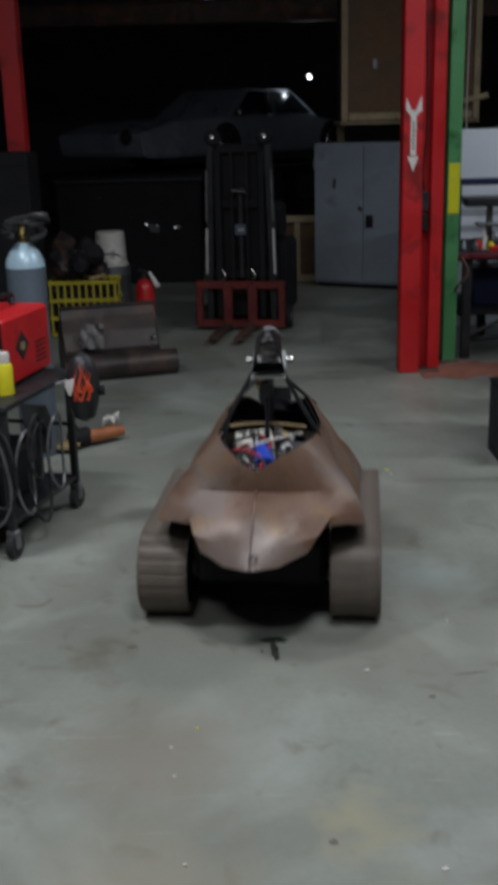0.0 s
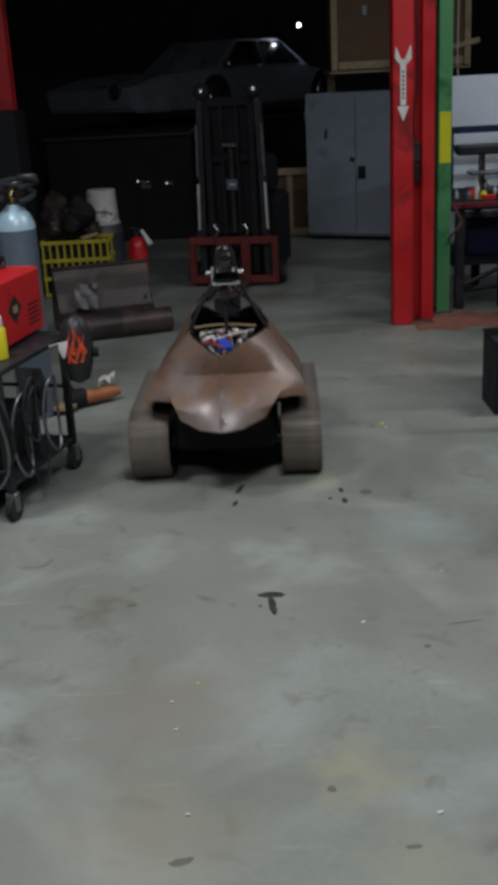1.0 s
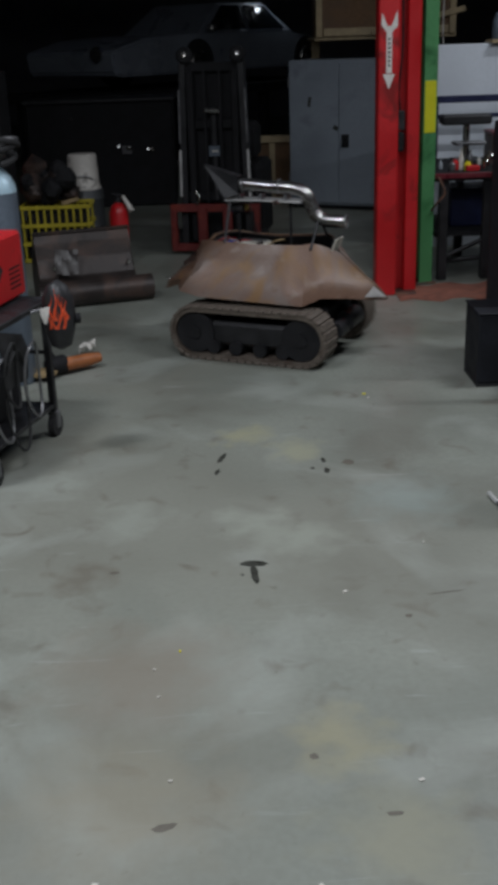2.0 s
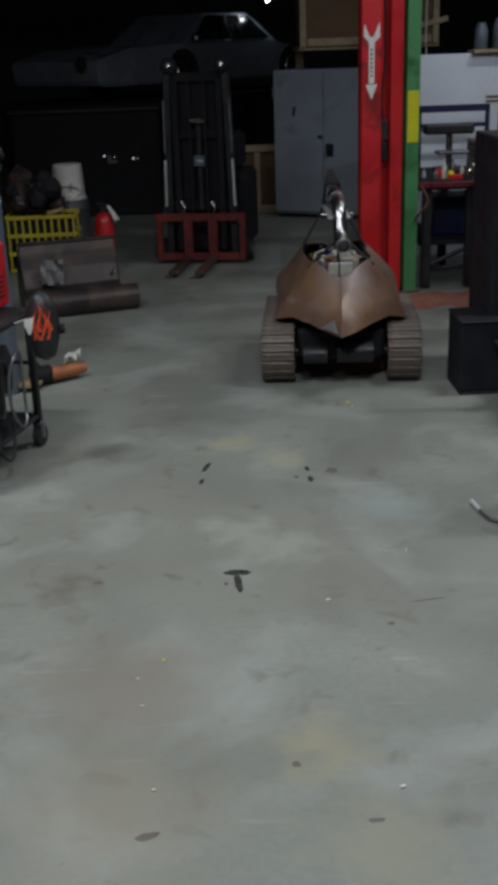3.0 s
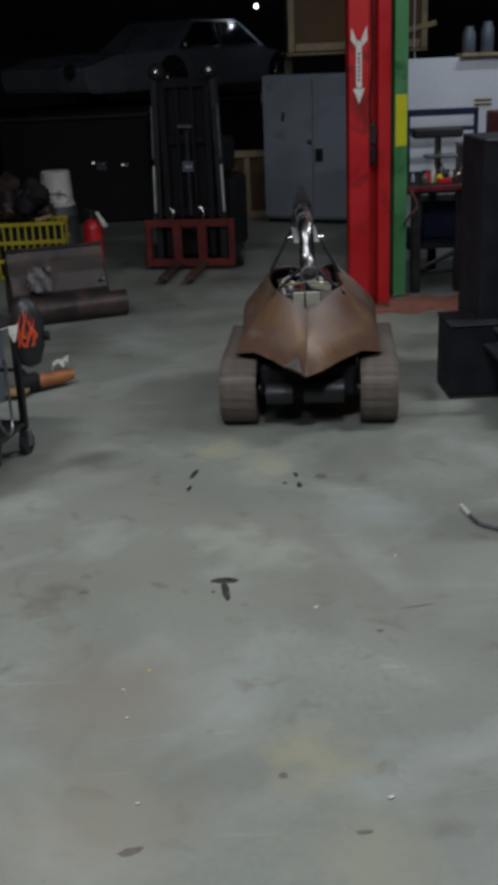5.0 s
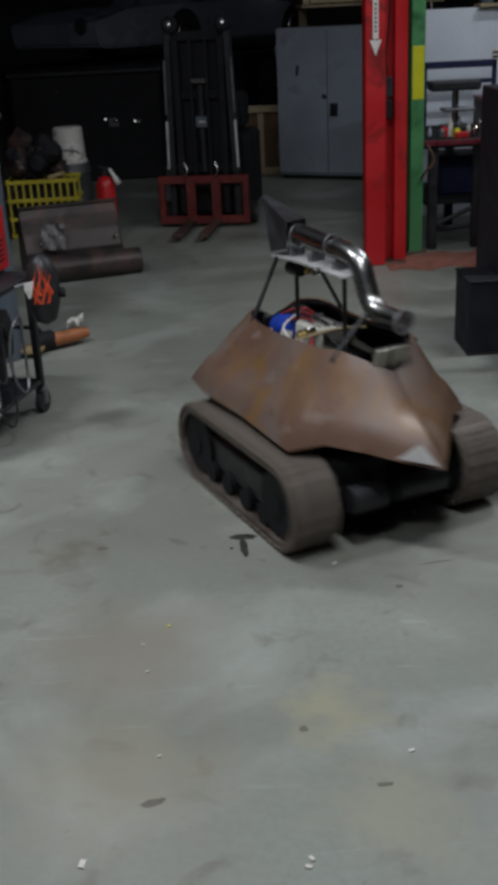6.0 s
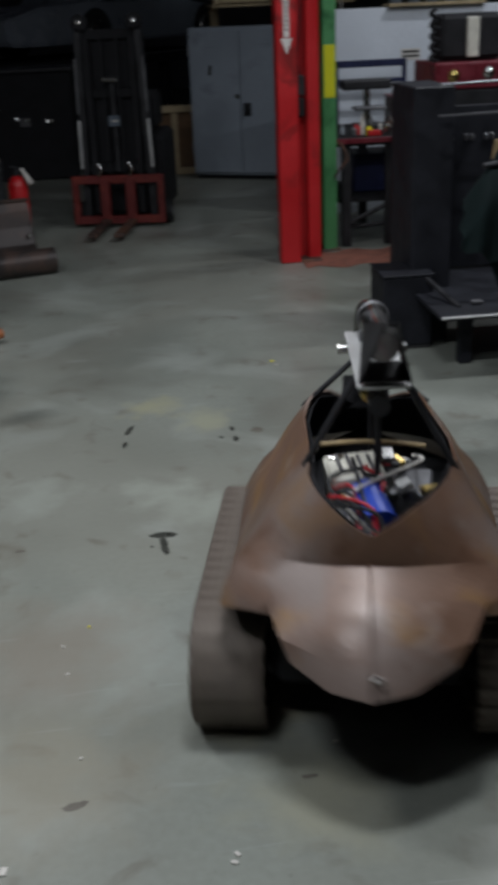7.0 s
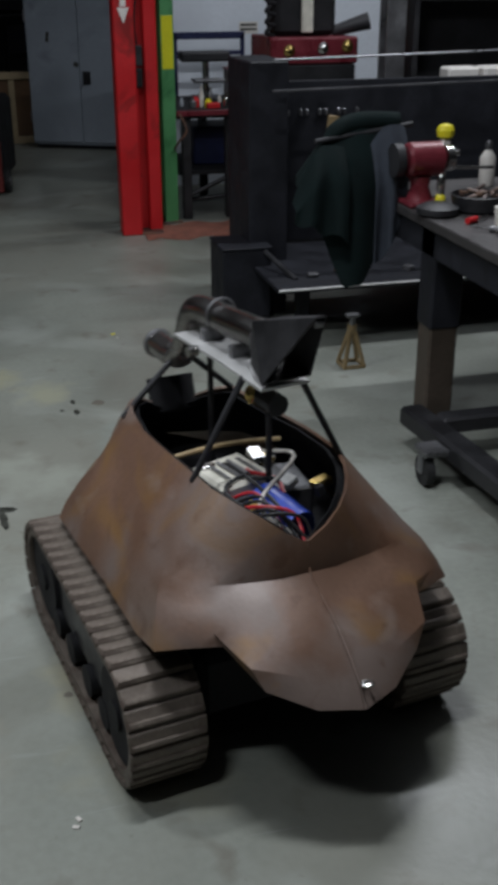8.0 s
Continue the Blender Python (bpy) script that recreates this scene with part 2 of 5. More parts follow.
def rod(a, b, r, seg=10, bm=None, r2=None):
    """A round bar from a to b."""
    bm = bm or bmesh.new()
    a, b = Vector(a), Vector(b)
    q = (b - a).to_track_quat("Z", "Y").to_matrix().to_4x4()
    bmesh.ops.create_cone(bm, cap_ends=True, segments=seg, radius1=r, radius2=r if r2 is None else r2, depth=(b - a).length,
                          matrix=Matrix.Translation((a + b) / 2) @ q)
    return bm


def sweep(points, r, seg=8, bm=None, cap=True):
    """A round tube along points; r is one radius or one per point."""
    bm = bm or bmesh.new()
    pts = [Vector(p) for p in points]
    rs = r if isinstance(r, (list, tuple)) else [r] * len(pts)
    rings, side = [], Vector((0.13, 0.31, 1)).normalized()
    for i, p in enumerate(pts):
        d = (pts[min(i + 1, len(pts) - 1)] - pts[max(i - 1, 0)]).normalized()
        side = (side - d * side.dot(d)).normalized()
        up = d.cross(side)
        rings.append([bm.verts.new(p + rs[i] * (math.cos(k * math.tau / seg) * side + math.sin(k * math.tau / seg) * up)) for k in range(seg)])
    for a, b in zip(rings, rings[1:]):
        for k in range(seg):
            bm.faces.new((a[k], a[(k + 1) % seg], b[(k + 1) % seg], b[k]))
    if cap:
        bm.faces.new(rings[0])
        bm.faces.new(rings[-1])
    return bm


def curve(points, n=6):
    """Points along a smooth line through the given ones."""
    p = [Vector(q) for q in points]
    p = [2 * p[0] - p[1]] + p + [2 * p[-1] - p[-2]]
    out = []
    for i in range(1, len(p) - 2):
        for k in range(n):
            t = k / n
            out.append(0.5 * (2 * p[i] + (p[i + 1] - p[i - 1]) * t + (2 * p[i - 1] - 5 * p[i] + 4 * p[i + 1] - p[i + 2]) * t * t
                              + (3 * p[i] - p[i - 1] - 3 * p[i + 1] + p[i + 2]) * t ** 3))
    return out + [p[-2]]


def lathe(profile, seg=20, m=Matrix(), bm=None):
    """A turned body from (radius, height) steps."""
    bm = bm or bmesh.new()
    rings = [[bm.verts.new(m @ Vector((r * math.cos(k * math.tau / seg), r * math.sin(k * math.tau / seg), z))) for k in range(seg)]
             for r, z in profile]
    for a, b in zip(rings, rings[1:]):
        for k in range(seg):
            bm.faces.new((a[k], a[(k + 1) % seg], b[(k + 1) % seg], b[k]))
    bm.faces.new(rings[0])
    bm.faces.new(rings[-1])
    return bm


def sheet(grid, thick, bm=None):
    """A bent plate from rows of points, with thickness."""
    bm = bm or bmesh.new()
    vs = [[bm.verts.new(p) for p in row] for row in grid]
    faces = [bm.faces.new((a[i], a[i + 1], b[i + 1], b[i])) for a, b in zip(vs, vs[1:]) for i in range(len(a) - 1)]
    bmesh.ops.recalc_face_normals(bm, faces=faces)
    bmesh.ops.solidify(bm, geom=faces, thickness=thick)
    return bm


def structure(name, bm, material, label, category):
    return tagged(part(name, bm, material), label, category, kind="structure")


# ---- the hall ----
structure("floor", box((26, 32, 0.2), (0, 8, -0.1), bevel=0), CONCRETE, "worn grey-green concrete workshop floor with stains", "floor")
structure("ceiling", box((26, 32, 0.2), (0, 8, 5.1), bevel=0), DARKCEIL, "dark unlit workshop ceiling", "ceiling")
for nm, size, at in (("wall_north", (26, 0.2, 5), (0, 24.1, 2.5)), ("wall_south", (26, 0.2, 5), (0, -8.1, 2.5)),
                     ("wall_west", (0.2, 32, 5), (-13.1, 8, 2.5)), ("wall_east", (0.2, 32, 5), (13.1, 8, 2.5))):
    structure(nm, box(size, at, bevel=0), DARKWALL, "dark workshop wall", "wall")


# ---- tracked robot ----
LONG, RAD, HALFW, BELT = 0.305, 0.147, 0.078, 0.318


def loop_point(s, r):
    """A point and its outward angle at length s round the track's loop."""
    arc, run = math.pi * RAD, 2 * LONG
    s %= 2 * (arc + run)
    if s < run:
        return Vector((-LONG + s, 0, RAD + r)), 90
    s -= run
    if s < arc:
        a = math.pi / 2 - s / RAD
        return Vector((LONG + r * math.cos(a), 0, RAD + r * math.sin(a))), math.degrees(a)
    s -= arc
    if s < run:
        return Vector((LONG - s, 0, RAD - r)), -90
    a = -math.pi / 2 - (s - run) / RAD
    return Vector((-LONG + r * math.cos(a), 0, RAD + r * math.sin(a))), math.degrees(a)


def ring_loft(rings, closed=True, bm=None):
    bm = bm or bmesh.new()
    vs = [[bm.verts.new(p) for p in r] for r in rings]
    n = len(vs[0])
    faces = []
    for a, b in zip(vs, vs[1:]):
        for k in range(n if closed else n - 1):
            faces.append(bm.faces.new((a[k], a[(k + 1) % n], b[(k + 1) % n], b[k])))
    return bm, faces


def build_robot():
    bot = thing("tracked_robot", "rusty steel tracked robot with open top and bright bent pipe", "robot")
    tread_me = None
    for sgn in (1, -1):
        total = 2 * (math.pi * RAD + 2 * LONG)
        bm = bmesh.new()
        outer, inner = [], []
        for w in (-HALFW, HALFW):
            for r, store in ((RAD - 0.016, outer), (RAD - 0.034, inner)):
                store.append([loop_point(total * k / 64, r)[0] + Vector((0, w, 0)) for k in range(64)])
        ring_loft([outer[0], outer[1], inner[1], inner[0], outer[0]], bm=bm)
        bmesh.ops.remove_doubles(bm, verts=bm.verts[:], dist=0.0005)
        track = part("track", bm, TREAD, bot, "crawler track with worn steel treads", m=pose(0, sgn * BELT, 0))
        n = 46
        for k in range(n):
            p, a = loop_point(total * (k + 0.5) / n, RAD - 0.008)
            m = Matrix.Translation(p) @ pose(0, 0, 0, 0, 90 - a, 0)
            if tread_me is None:
                b2 = box((total / n - 0.006, 2 * HALFW + 0.012, 0.016), bevel=0.003)
                box((0.012, 2 * HALFW + 0.004, 0.006), (0.010, 0, 0.0095), bevel=0.002, bm=b2)
                first = part("tread", b2, TREAD, track, m=m)
                tread_me = first.data
            else:
                ob = new("tread", tread_me)
                ob.parent, ob.matrix_basis = track, m
        part("side_frame", box((2 * LONG + 0.02, 2 * HALFW - 0.05, 0.13), (0, 0, RAD), bevel=0.02), BLACKSTEEL, track)
        for x in (-LONG, LONG):
            bm = bmesh.new()
            rod((x, -HALFW + 0.012, RAD), (x, HALFW - 0.012, RAD), RAD - 0.036, 24, bm)
            rod((x, -HALFW + 0.004, RAD), (x, HALFW - 0.004, RAD), 0.035, 12, bm)
            part("drive_wheel", bm, MATTBLACK, track, smooth=True)
        for x in (-0.2, -0.07, 0.07, 0.2):
            part("road_roller", rod((x, -HALFW + 0.01, 0.075), (x, HALFW - 0.01, 0.075), 0.038, 14), MATTBLACK, track, smooth=True)
    # chassis between the tracks
    part("chassis", box((0.74, 0.44, 0.16), (0, 0, 0.20), bevel=0.02), MATTBLACK, bot)
    for x in (-LONG, LONG):
        part("axle", rod((x, -0.235, RAD), (x, 0.235, RAD), 0.03, 12), BLACKSTEEL, bot, smooth=True)
    bm = rod((-0.41, -0.16, 0.17), (-0.41, 0.02, 0.17), 0.055, 16)
    part("motor", bm, BLACKSTEEL, bot, "dark gear motor", smooth=True)
    part("motor", rod((-0.42, 0.07, 0.16), (-0.42, 0.19, 0.16), 0.045, 16), BLACKSTEEL, bot, smooth=True)
    # shell: half outlines from nose to tail, then mirrored
    low = [(0.672, 0.0, 0.300), (0.640, 0.085, 0.302), (0.575, 0.165, 0.325), (0.462, 0.205, 0.368), (0.445, 0.27, 0.372), (0.408, 0.328, 0.358),
           (0.30, 0.330, 0.332), (0.05, 0.325, 0.320), (-0.18, 0.332, 0.317), (-0.295, 0.335, 0.316), (-0.365, 0.245, 0.342),
           (-0.465, 0.155, 0.330), (-0.57, 0.07, 0.312), (-0.646, 0.0, 0.306)]
    mid = [(0.432, 0.0, 0.470), (0.425, 0.07, 0.466), (0.408, 0.135, 0.464), (0.386, 0.20, 0.462), (0.352, 0.255, 0.462), (0.305, 0.285, 0.460),
           (0.22, 0.29, 0.455), (0.05, 0.28, 0.45), (-0.18, 0.275, 0.45), (-0.29, 0.25, 0.44), (-0.38, 0.22, 0.435),
           (-0.445, 0.16, 0.45), (-0.48, 0.075, 0.44), (-0.50, 0.0, 0.425)]
    top = [(0.418, 0.0, 0.535), (0.415, 0.045, 0.565), (0.395, 0.085, 0.585), (0.35, 0.118, 0.598), (0.30, 0.142, 0.604), (0.25, 0.158, 0.604),
           (0.17, 0.168, 0.600), (0.03, 0.172, 0.595), (-0.12, 0.168, 0.593), (-0.22, 0.155, 0.600), (-0.275, 0.138, 0.606),
           (-0.32, 0.10, 0.592), (-0.355, 0.05, 0.566), (-0.385, 0.0, 0.542)]

    def around(half):
        return [Vector(p) for p in half] + [Vector((p[0], -p[1], p[2])) for p in half[-2:0:-1]]

    def between(a, b, t, bulge):
        out = []
        for p, q in zip(a, b):
            v = p.lerp(q, t)
            swell = bulge + (0.026 if bulge > 0.006 else 0.0) * max(0.0, min(1.0, (v.x - 0.40) / 0.10))
            v.x += swell * (1 if v.x > 0 else -1) * min(1, abs(v.x) * 3)
            v.y += swell * (1 if v.y > 0 else -1) * min(1, abs(v.y) * 6)
            out.append(v)
        return out

    L, M, T = around(low), around(mid), around(top)
    # flat side and tail sheets; only the nose keeps its crease
    M = [l.lerp(t, 0.47).lerp(m, max(0.0, min(1.0, (m.x - 0.20) / 0.14))) for l, m, t in zip(L, M, T)]
    # the hand-bent skin stands out more on one front flank
    for ring in (L, M):
        for v in ring:
            if v.y > 0.1:
                v.y += 0.026 * max(0.0, 1 - abs(v.x - 0.38) / 0.28)
    rng = random.Random(4)
    for v in T:
        v.z += rng.uniform(-0.006, 0.006)
        v.y += 0.036 * max(0.0, 1 - abs(v.x - 0.12) / 0.28)
    rings = [L, between(L, M, 0.33, 0.008), between(L, M, 0.72, 0.009), M, between(M, T, 0.5, 0.004), T]
    bm, faces = ring_loft(rings)
    bmesh.ops.recalc_face_normals(bm, faces=faces)
    bmesh.ops.solidify(bm, geom=faces, thickness=0.007)
    shell = part("shell", bm, RUST, bot, "rusty bent and welded sheet-steel hull", smooth=True)
    for p in shell.data.polygons:
        p.use_smooth = True
    shell.data.set_sharp_from_angle(angle=radians(31))
    # matt black skin set just inside the upper hull
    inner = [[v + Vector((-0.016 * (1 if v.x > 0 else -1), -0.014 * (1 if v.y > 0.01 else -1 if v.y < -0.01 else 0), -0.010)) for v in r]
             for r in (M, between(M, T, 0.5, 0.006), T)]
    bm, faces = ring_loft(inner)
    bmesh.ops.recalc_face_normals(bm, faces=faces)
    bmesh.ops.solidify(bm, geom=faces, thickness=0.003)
    part("lining", bm, MATTBLACK, shell, "matt black inner face")
    part("weld_seam", sweep(curve([(0.418, 0, 0.538), (0.434, 0, 0.472), (0.536, 0, 0.424), (0.628, 0, 0.358), (0.674, 0, 0.303)], 5), 0.0035, 6), RUST, shell)
    part("weld_seam", sweep(curve([(-0.387, 0, 0.543), (-0.459, 0, 0.481), (-0.526, 0, 0.419), (-0.569, 0, 0.388), (-0.616, 0, 0.345), (-0.648, 0, 0.309)], 5), 0.0035, 6), RUST, shell)
    # unseen pan, widened to the hull outline to block light leaking below
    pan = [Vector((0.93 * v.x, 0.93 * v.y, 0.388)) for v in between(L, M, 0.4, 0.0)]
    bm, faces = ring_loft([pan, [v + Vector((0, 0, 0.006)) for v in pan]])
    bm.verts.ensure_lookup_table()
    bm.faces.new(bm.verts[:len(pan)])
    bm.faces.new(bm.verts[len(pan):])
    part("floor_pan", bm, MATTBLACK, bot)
    # pale patch laid on the tail to imitate its specular highlight
    a, b, c = Vector((-0.640, 0.012, 0.318)), Vector((-0.545, 0.095, 0.327)), Vector((-0.575, 0.030, 0.372))
    bm = bmesh.new()
    bm.faces.new([bm.verts.new(p + Vector((-0.006, 0.006, 0.004))) for p in (a, b, b.lerp(c, 0.75), c)])
    bmesh.ops.solidify(bm, geom=bm.faces[:], thickness=0.003)
    part("highlight_patch", bm, HIGHLIGHTSTEEL, shell, "pale steel patch standing for the tail's highlight")
    part("eye_bolt", sweep([(0.655 + 0.012 * math.cos(a), 0.01 + 0.012 * math.sin(a), 0.345 + 0.004 * math.cos(a)) for a in (i * math.tau / 12 for i in range(13))], 0.0035, 6, cap=False), CHROME, bot, "small bright eye bolt", smooth=True)
    # works seen in the open top
    part("battery", box((0.15, 0.13, 0.15), (0.12, -0.03, 0.495), (4, -3, 8), 0.008), CREAM, bot, "cream battery with printed label")
    for k in range(4):
        part("label_bar", box((0.10, 0.008, 0.002), (0.12, -0.07 + 0.025 * k, 0.5745), (4, -3, 8), 0), GREYSTEEL, bot)
    part("blue_motor", rod((0.22, -0.01, 0.535), (0.34, 0.02, 0.515), 0.045, 16), BLUE, bot, "blue plastic motor", smooth=True)
    part("controller", box((0.14, 0.10, 0.08), (0.10, 0.10, 0.48), (0, 0, -6), 0.006), GREYSTEEL, bot, "finned grey controller")
    part("terminal", box((0.03, 0.05, 0.02), (0.21, 0.14, 0.545), (0, 0, 20), 0.004), BRASS, bot)
    part("label_plate", box((0.008, 0.12, 0.085), (-0.362, 0.0, 0.575), (0, -20, 0), 0.003), CREAM, bot, "cream printed plate")
    part("plate_backing", box((0.008, 0.126, 0.091), (-0.3543, 0.0, 0.5777), (0, -20, 0), 0.002), MATTBLACK, bot)
    part("plate_slot", box((0.004, 0.007, 0.085), (-0.3662, 0.008, 0.5735), (0, -20, 0), 0), MATTBLACK, bot)
    part("plate_bracket", box((0.03, 0.06, 0.012), (-0.360, 0.0, 0.532), (0, 0, 0), 0.003), BLACKSTEEL, bot)
    for k in range(6):
        a = rng.uniform(-0.1, 0.1)
        pts = [(0.20 + 0.02 * k, -0.09 + 0.3 * a, 0.54), (0.25 + 0.02 * k, -0.05 + a * 0.3, 0.575), (0.31 + 0.01 * k, -0.02 - 0.4 * a, 0.56), (0.39, -0.02 + 0.01 * k, 0.515)]
        part("wire", sweep(curve(pts, 5), 0.004, 6), (REDWIRE, BLACKSTEEL, BLACKSTEEL)[k % 3], bot)
    part("conduit", sweep(curve([(0.0, -0.15, 0.565), (0.0, -0.05, 0.575), (0.0, 0.04, 0.575), (0.0, 0.14, 0.565)], 5), 0.006, 8), TAN, bot)
    for k in range(9):
        a = random.Random(200 + k)
        part("fitting", box((a.uniform(0.02, 0.05), a.uniform(0.015, 0.04), a.uniform(0.012, 0.03)), (a.uniform(0.0, 0.34), a.uniform(-0.11, 0.12), a.uniform(0.53, 0.57)), (a.uniform(-25, 25), a.uniform(-25, 25), a.uniform(0, 180)), 0.003),
             (ALU, BLACKSTEEL, CHROME, BRASS, BLACKSTEEL)[k % 5], bot)
    for k in range(5):
        a = random.Random(300 + k)
        pts = [(a.uniform(-0.05, 0.1), a.uniform(-0.12, 0.12), 0.52), (a.uniform(0.1, 0.2), a.uniform(-0.12, 0.12), 0.575), (a.uniform(0.2, 0.3), a.uniform(-0.1, 0.1), 0.57), (0.37, a.uniform(-0.05, 0.05), 0.52)]
        part("wire", sweep(curve(pts, 5), 0.0045, 6), (BLACKSTEEL, REDWIRE, BLACKSTEEL, WHITEPLASTIC, BLACKSTEEL)[k], bot)
    part("foil", sheet([[(0.30 + 0.02 * i, -0.10 + 0.02 * j, 0.535 + 0.012 * math.sin(2 * i + 3 * j)) for i in range(5)] for j in range(4)], 0.0015), ALU, bot, "crumpled foil")
    # pipe, its deck plate, horn and stays, all set slightly askew on the hull
    askew = pose(-0.225, 0, 0, 0, 0, 4) @ pose(0.20, 0, 0)
    pipe = curve([(0.235, 0, 0.882), (0.14, 0, 0.880), (0.02, 0, 0.870), (-0.10, 0, 0.864), (-0.165, 0, 0.838), (-0.198, 0, 0.775),
                  (-0.225, 0, 0.728), (-0.27, 0, 0.703), (-0.33, 0, 0.699), (-0.39, 0, 0.699)], 5)
    bm = sweep(pipe, 0.034, 18, cap=False)
    bmesh.ops.solidify(bm, geom=bm.faces[:], thickness=0.003)
    ex = part("exhaust_pipe", bm, PIPE, bot, "bright steel bent exhaust pipe", smooth=True, m=askew)
    for x in (0.185, -0.02):
        part("clamp", sweep([(x, 0.0365 * math.cos(a), 0.876 + 0.0365 * math.sin(a)) for a in (i * math.tau / 20 for i in range(21))], 0.0035, 6, cap=False), GREYSTEEL, ex, smooth=True)
    part("clamp", sweep([(-0.386, 0.035 * math.cos(a), 0.699 + 0.035 * math.sin(a)) for a in (i * math.tau / 20 for i in range(21))], 0.005, 6, cap=False), GREYSTEEL, ex, smooth=True)
    part("deck_plate", sheet([[(0.275, -0.06, 0.806), (0.275, 0.055, 0.806)], [(0.10, -0.06, 0.809), (0.10, 0.055, 0.809)],
                              [(-0.15, -0.06, 0.803), (-0.15, 0.055, 0.803)]], 0.006), ALU, bot, "bright flat plate", m=askew)
    for y in (-0.073, 0.068):
        part("bolt_boss", rod((-0.02, y - 0.012, 0.800), (-0.02, y + 0.012, 0.800), 0.012, 12), CHROME, bot, "bright bolt boss", smooth=True, m=askew)
    for x in (0.20, 0.08, -0.06):
        part("bracket", box((0.02, 0.06, 0.03), (x, 0, 0.821), bevel=0.003), GREYSTEEL, bot, m=askew)
    small = [(0.20, -0.044, 0.835), (0.20, 0.044, 0.835), (0.20, 0.040, 0.926), (0.20, -0.040, 0.926)]
    large = [(0.275, -0.058, 0.815), (0.275, 0.058, 0.815), (0.40, 0.012, 0.985), (0.40, -0.012, 0.985)]
    bm, fs = ring_loft([[Vector(p) for p in small], [Vector(p) for p in large]])
    bmesh.ops.recalc_face_normals(bm, faces=fs)
    bmesh.ops.solidify(bm, geom=fs, thickness=0.004)
    part("horn", bm, BLACKSTEEL, bot, "flared dark steel horn", m=askew)
    part("latch", box((0.012, 0.02, 0.016), (0.392, 0, 0.968), (0, 24, 0), 0.003), GREYSTEEL, bot, m=askew)
    for a, b in (((0.18, -0.175, 0.585), (0.19, -0.055, 0.805)), ((0.24, 0.165, 0.59), (0.245, 0.05, 0.803)), ((0.22, -0.01, 0.48), (0.22, -0.01, 0.805)),
                 ((-0.24, -0.165, 0.575), (-0.24, -0.03, 0.70)), ((-0.24, 0.165, 0.575), (-0.24, 0.03, 0.70)), ((-0.08, 0.0, 0.40), (-0.08, 0.0, 0.80))):
        part("stay", rod(a, b, 0.0075, 8), BLACKSTEEL, bot, smooth=True, m=askew)
    part("pivot", rod((0.19, -0.01, 0.755), (0.26, -0.01, 0.755), 0.024, 12), BLACKSTEEL, bot, smooth=True, m=askew)
    part("valve", lathe([(0.010, 0), (0.016, 0.01), (0.016, 0.025), (0.010, 0.035)], 12, pose(0.18, -0.03, 0.74)), BRASS, bot, smooth=True, m=askew)
    return bot


ROBOT = build_robot()


# ---- red and green steel columns ----
def h_column(name, label, material, x, y, w, d, rz, height=5.0, t=0.014):
    c = thing(name, label, "column", pose(x, y, 0, 0, 0, rz))
    part("flange", box((w, t, height), (0, -d / 2, height / 2), bevel=0.003), material, c)
    part("flange", box((w, t, height), (0, d / 2, height / 2), bevel=0.003), material, c)
    part("web", box((t, d - t, height), (0, 0, height / 2), bevel=0), material, c)
    part("base_plate", box((w + 0.05, d + 0.05, 0.015), (0, 0, 0.0075)), RUSTDARK, c)
    return c


red = thing("red_column", "red painted steel box column with white arrow sticker and open channel side", "column", pose(1.08, 6.90, 0, 0, 0, 0))
part("front_channel", box((0.130, 0.13, 5.0), (-0.033, -0.06, 2.5), bevel=0.008), REDPAINT, red)
part("rear_channel", box((0.085, 0.10, 5.0), (0.1425, 0.03, 2.5), bevel=0.008), REDPAINT, red)
part("web", box((0.068, 0.02, 5.0), (0.066, 0.05, 2.5), bevel=0), REDPAINT, red)
part("base_plate", box((0.26, 0.18, 0.012), (0.045, -0.03, 0.006)), RUSTDARK, red)
bm = box((0.034, 0.0016, 0.27), (-0.033, -0.1262, 1.52), bevel=0)
for pts in ([(-0.036, 1.38), (0.0, 1.29), (0.036, 1.38)], [(-0.045, 1.73), (-0.012, 1.655), (-0.017, 1.62), (-0.05, 1.66)],
            [(0.017, 1.62), (0.012, 1.655), (0.048, 1.74), (0.052, 1.655)]):
    low_ring = [bm.verts.new((x - 0.033, -0.1252, z)) for x, z in pts]
    high_ring = [bm.verts.new((x - 0.033, -0.1270, z)) for x, z in pts]
    bm.faces.new(low_ring)
    bm.faces.new(high_ring[::-1])
    for k in range(len(pts)):
        bm.faces.new((low_ring[k], low_ring[k - 1], high_ring[k - 1], high_ring[k]))
part("arrow_sticker", bm, WHITEVINYL, red, "white arrow sticker pointing down")
bm = bmesh.new()
for k in range(7):
    box((0.012, 0.0012, 0.014), (-0.033, -0.1276, 1.43 + 0.025 * k), bevel=0, bm=bm)
part("sticker_bars", bm, OIL, red)
box_sw = thing("switch_box", "small black switch box on a red column with hanging cable", "switch box", pose(1.135, 6.86, 1.10))
part("box", box((0.055, 0.06, 0.12), (0, 0, 0), bevel=0.006), BLACKSTEEL, box_sw)
part("plug", box((0.05, 0.06, 0.12), (0, -0.005, -0.13), bevel=0.012), MATTBLACK, box_sw)
part("cable", sweep(curve([(0, 0, 0.06), (-0.01, -0.01, 0.2), (0.01, 0.0, 0.5), (-0.01, 0, 1.2)], 6), 0.006), MATTBLACK, box_sw)

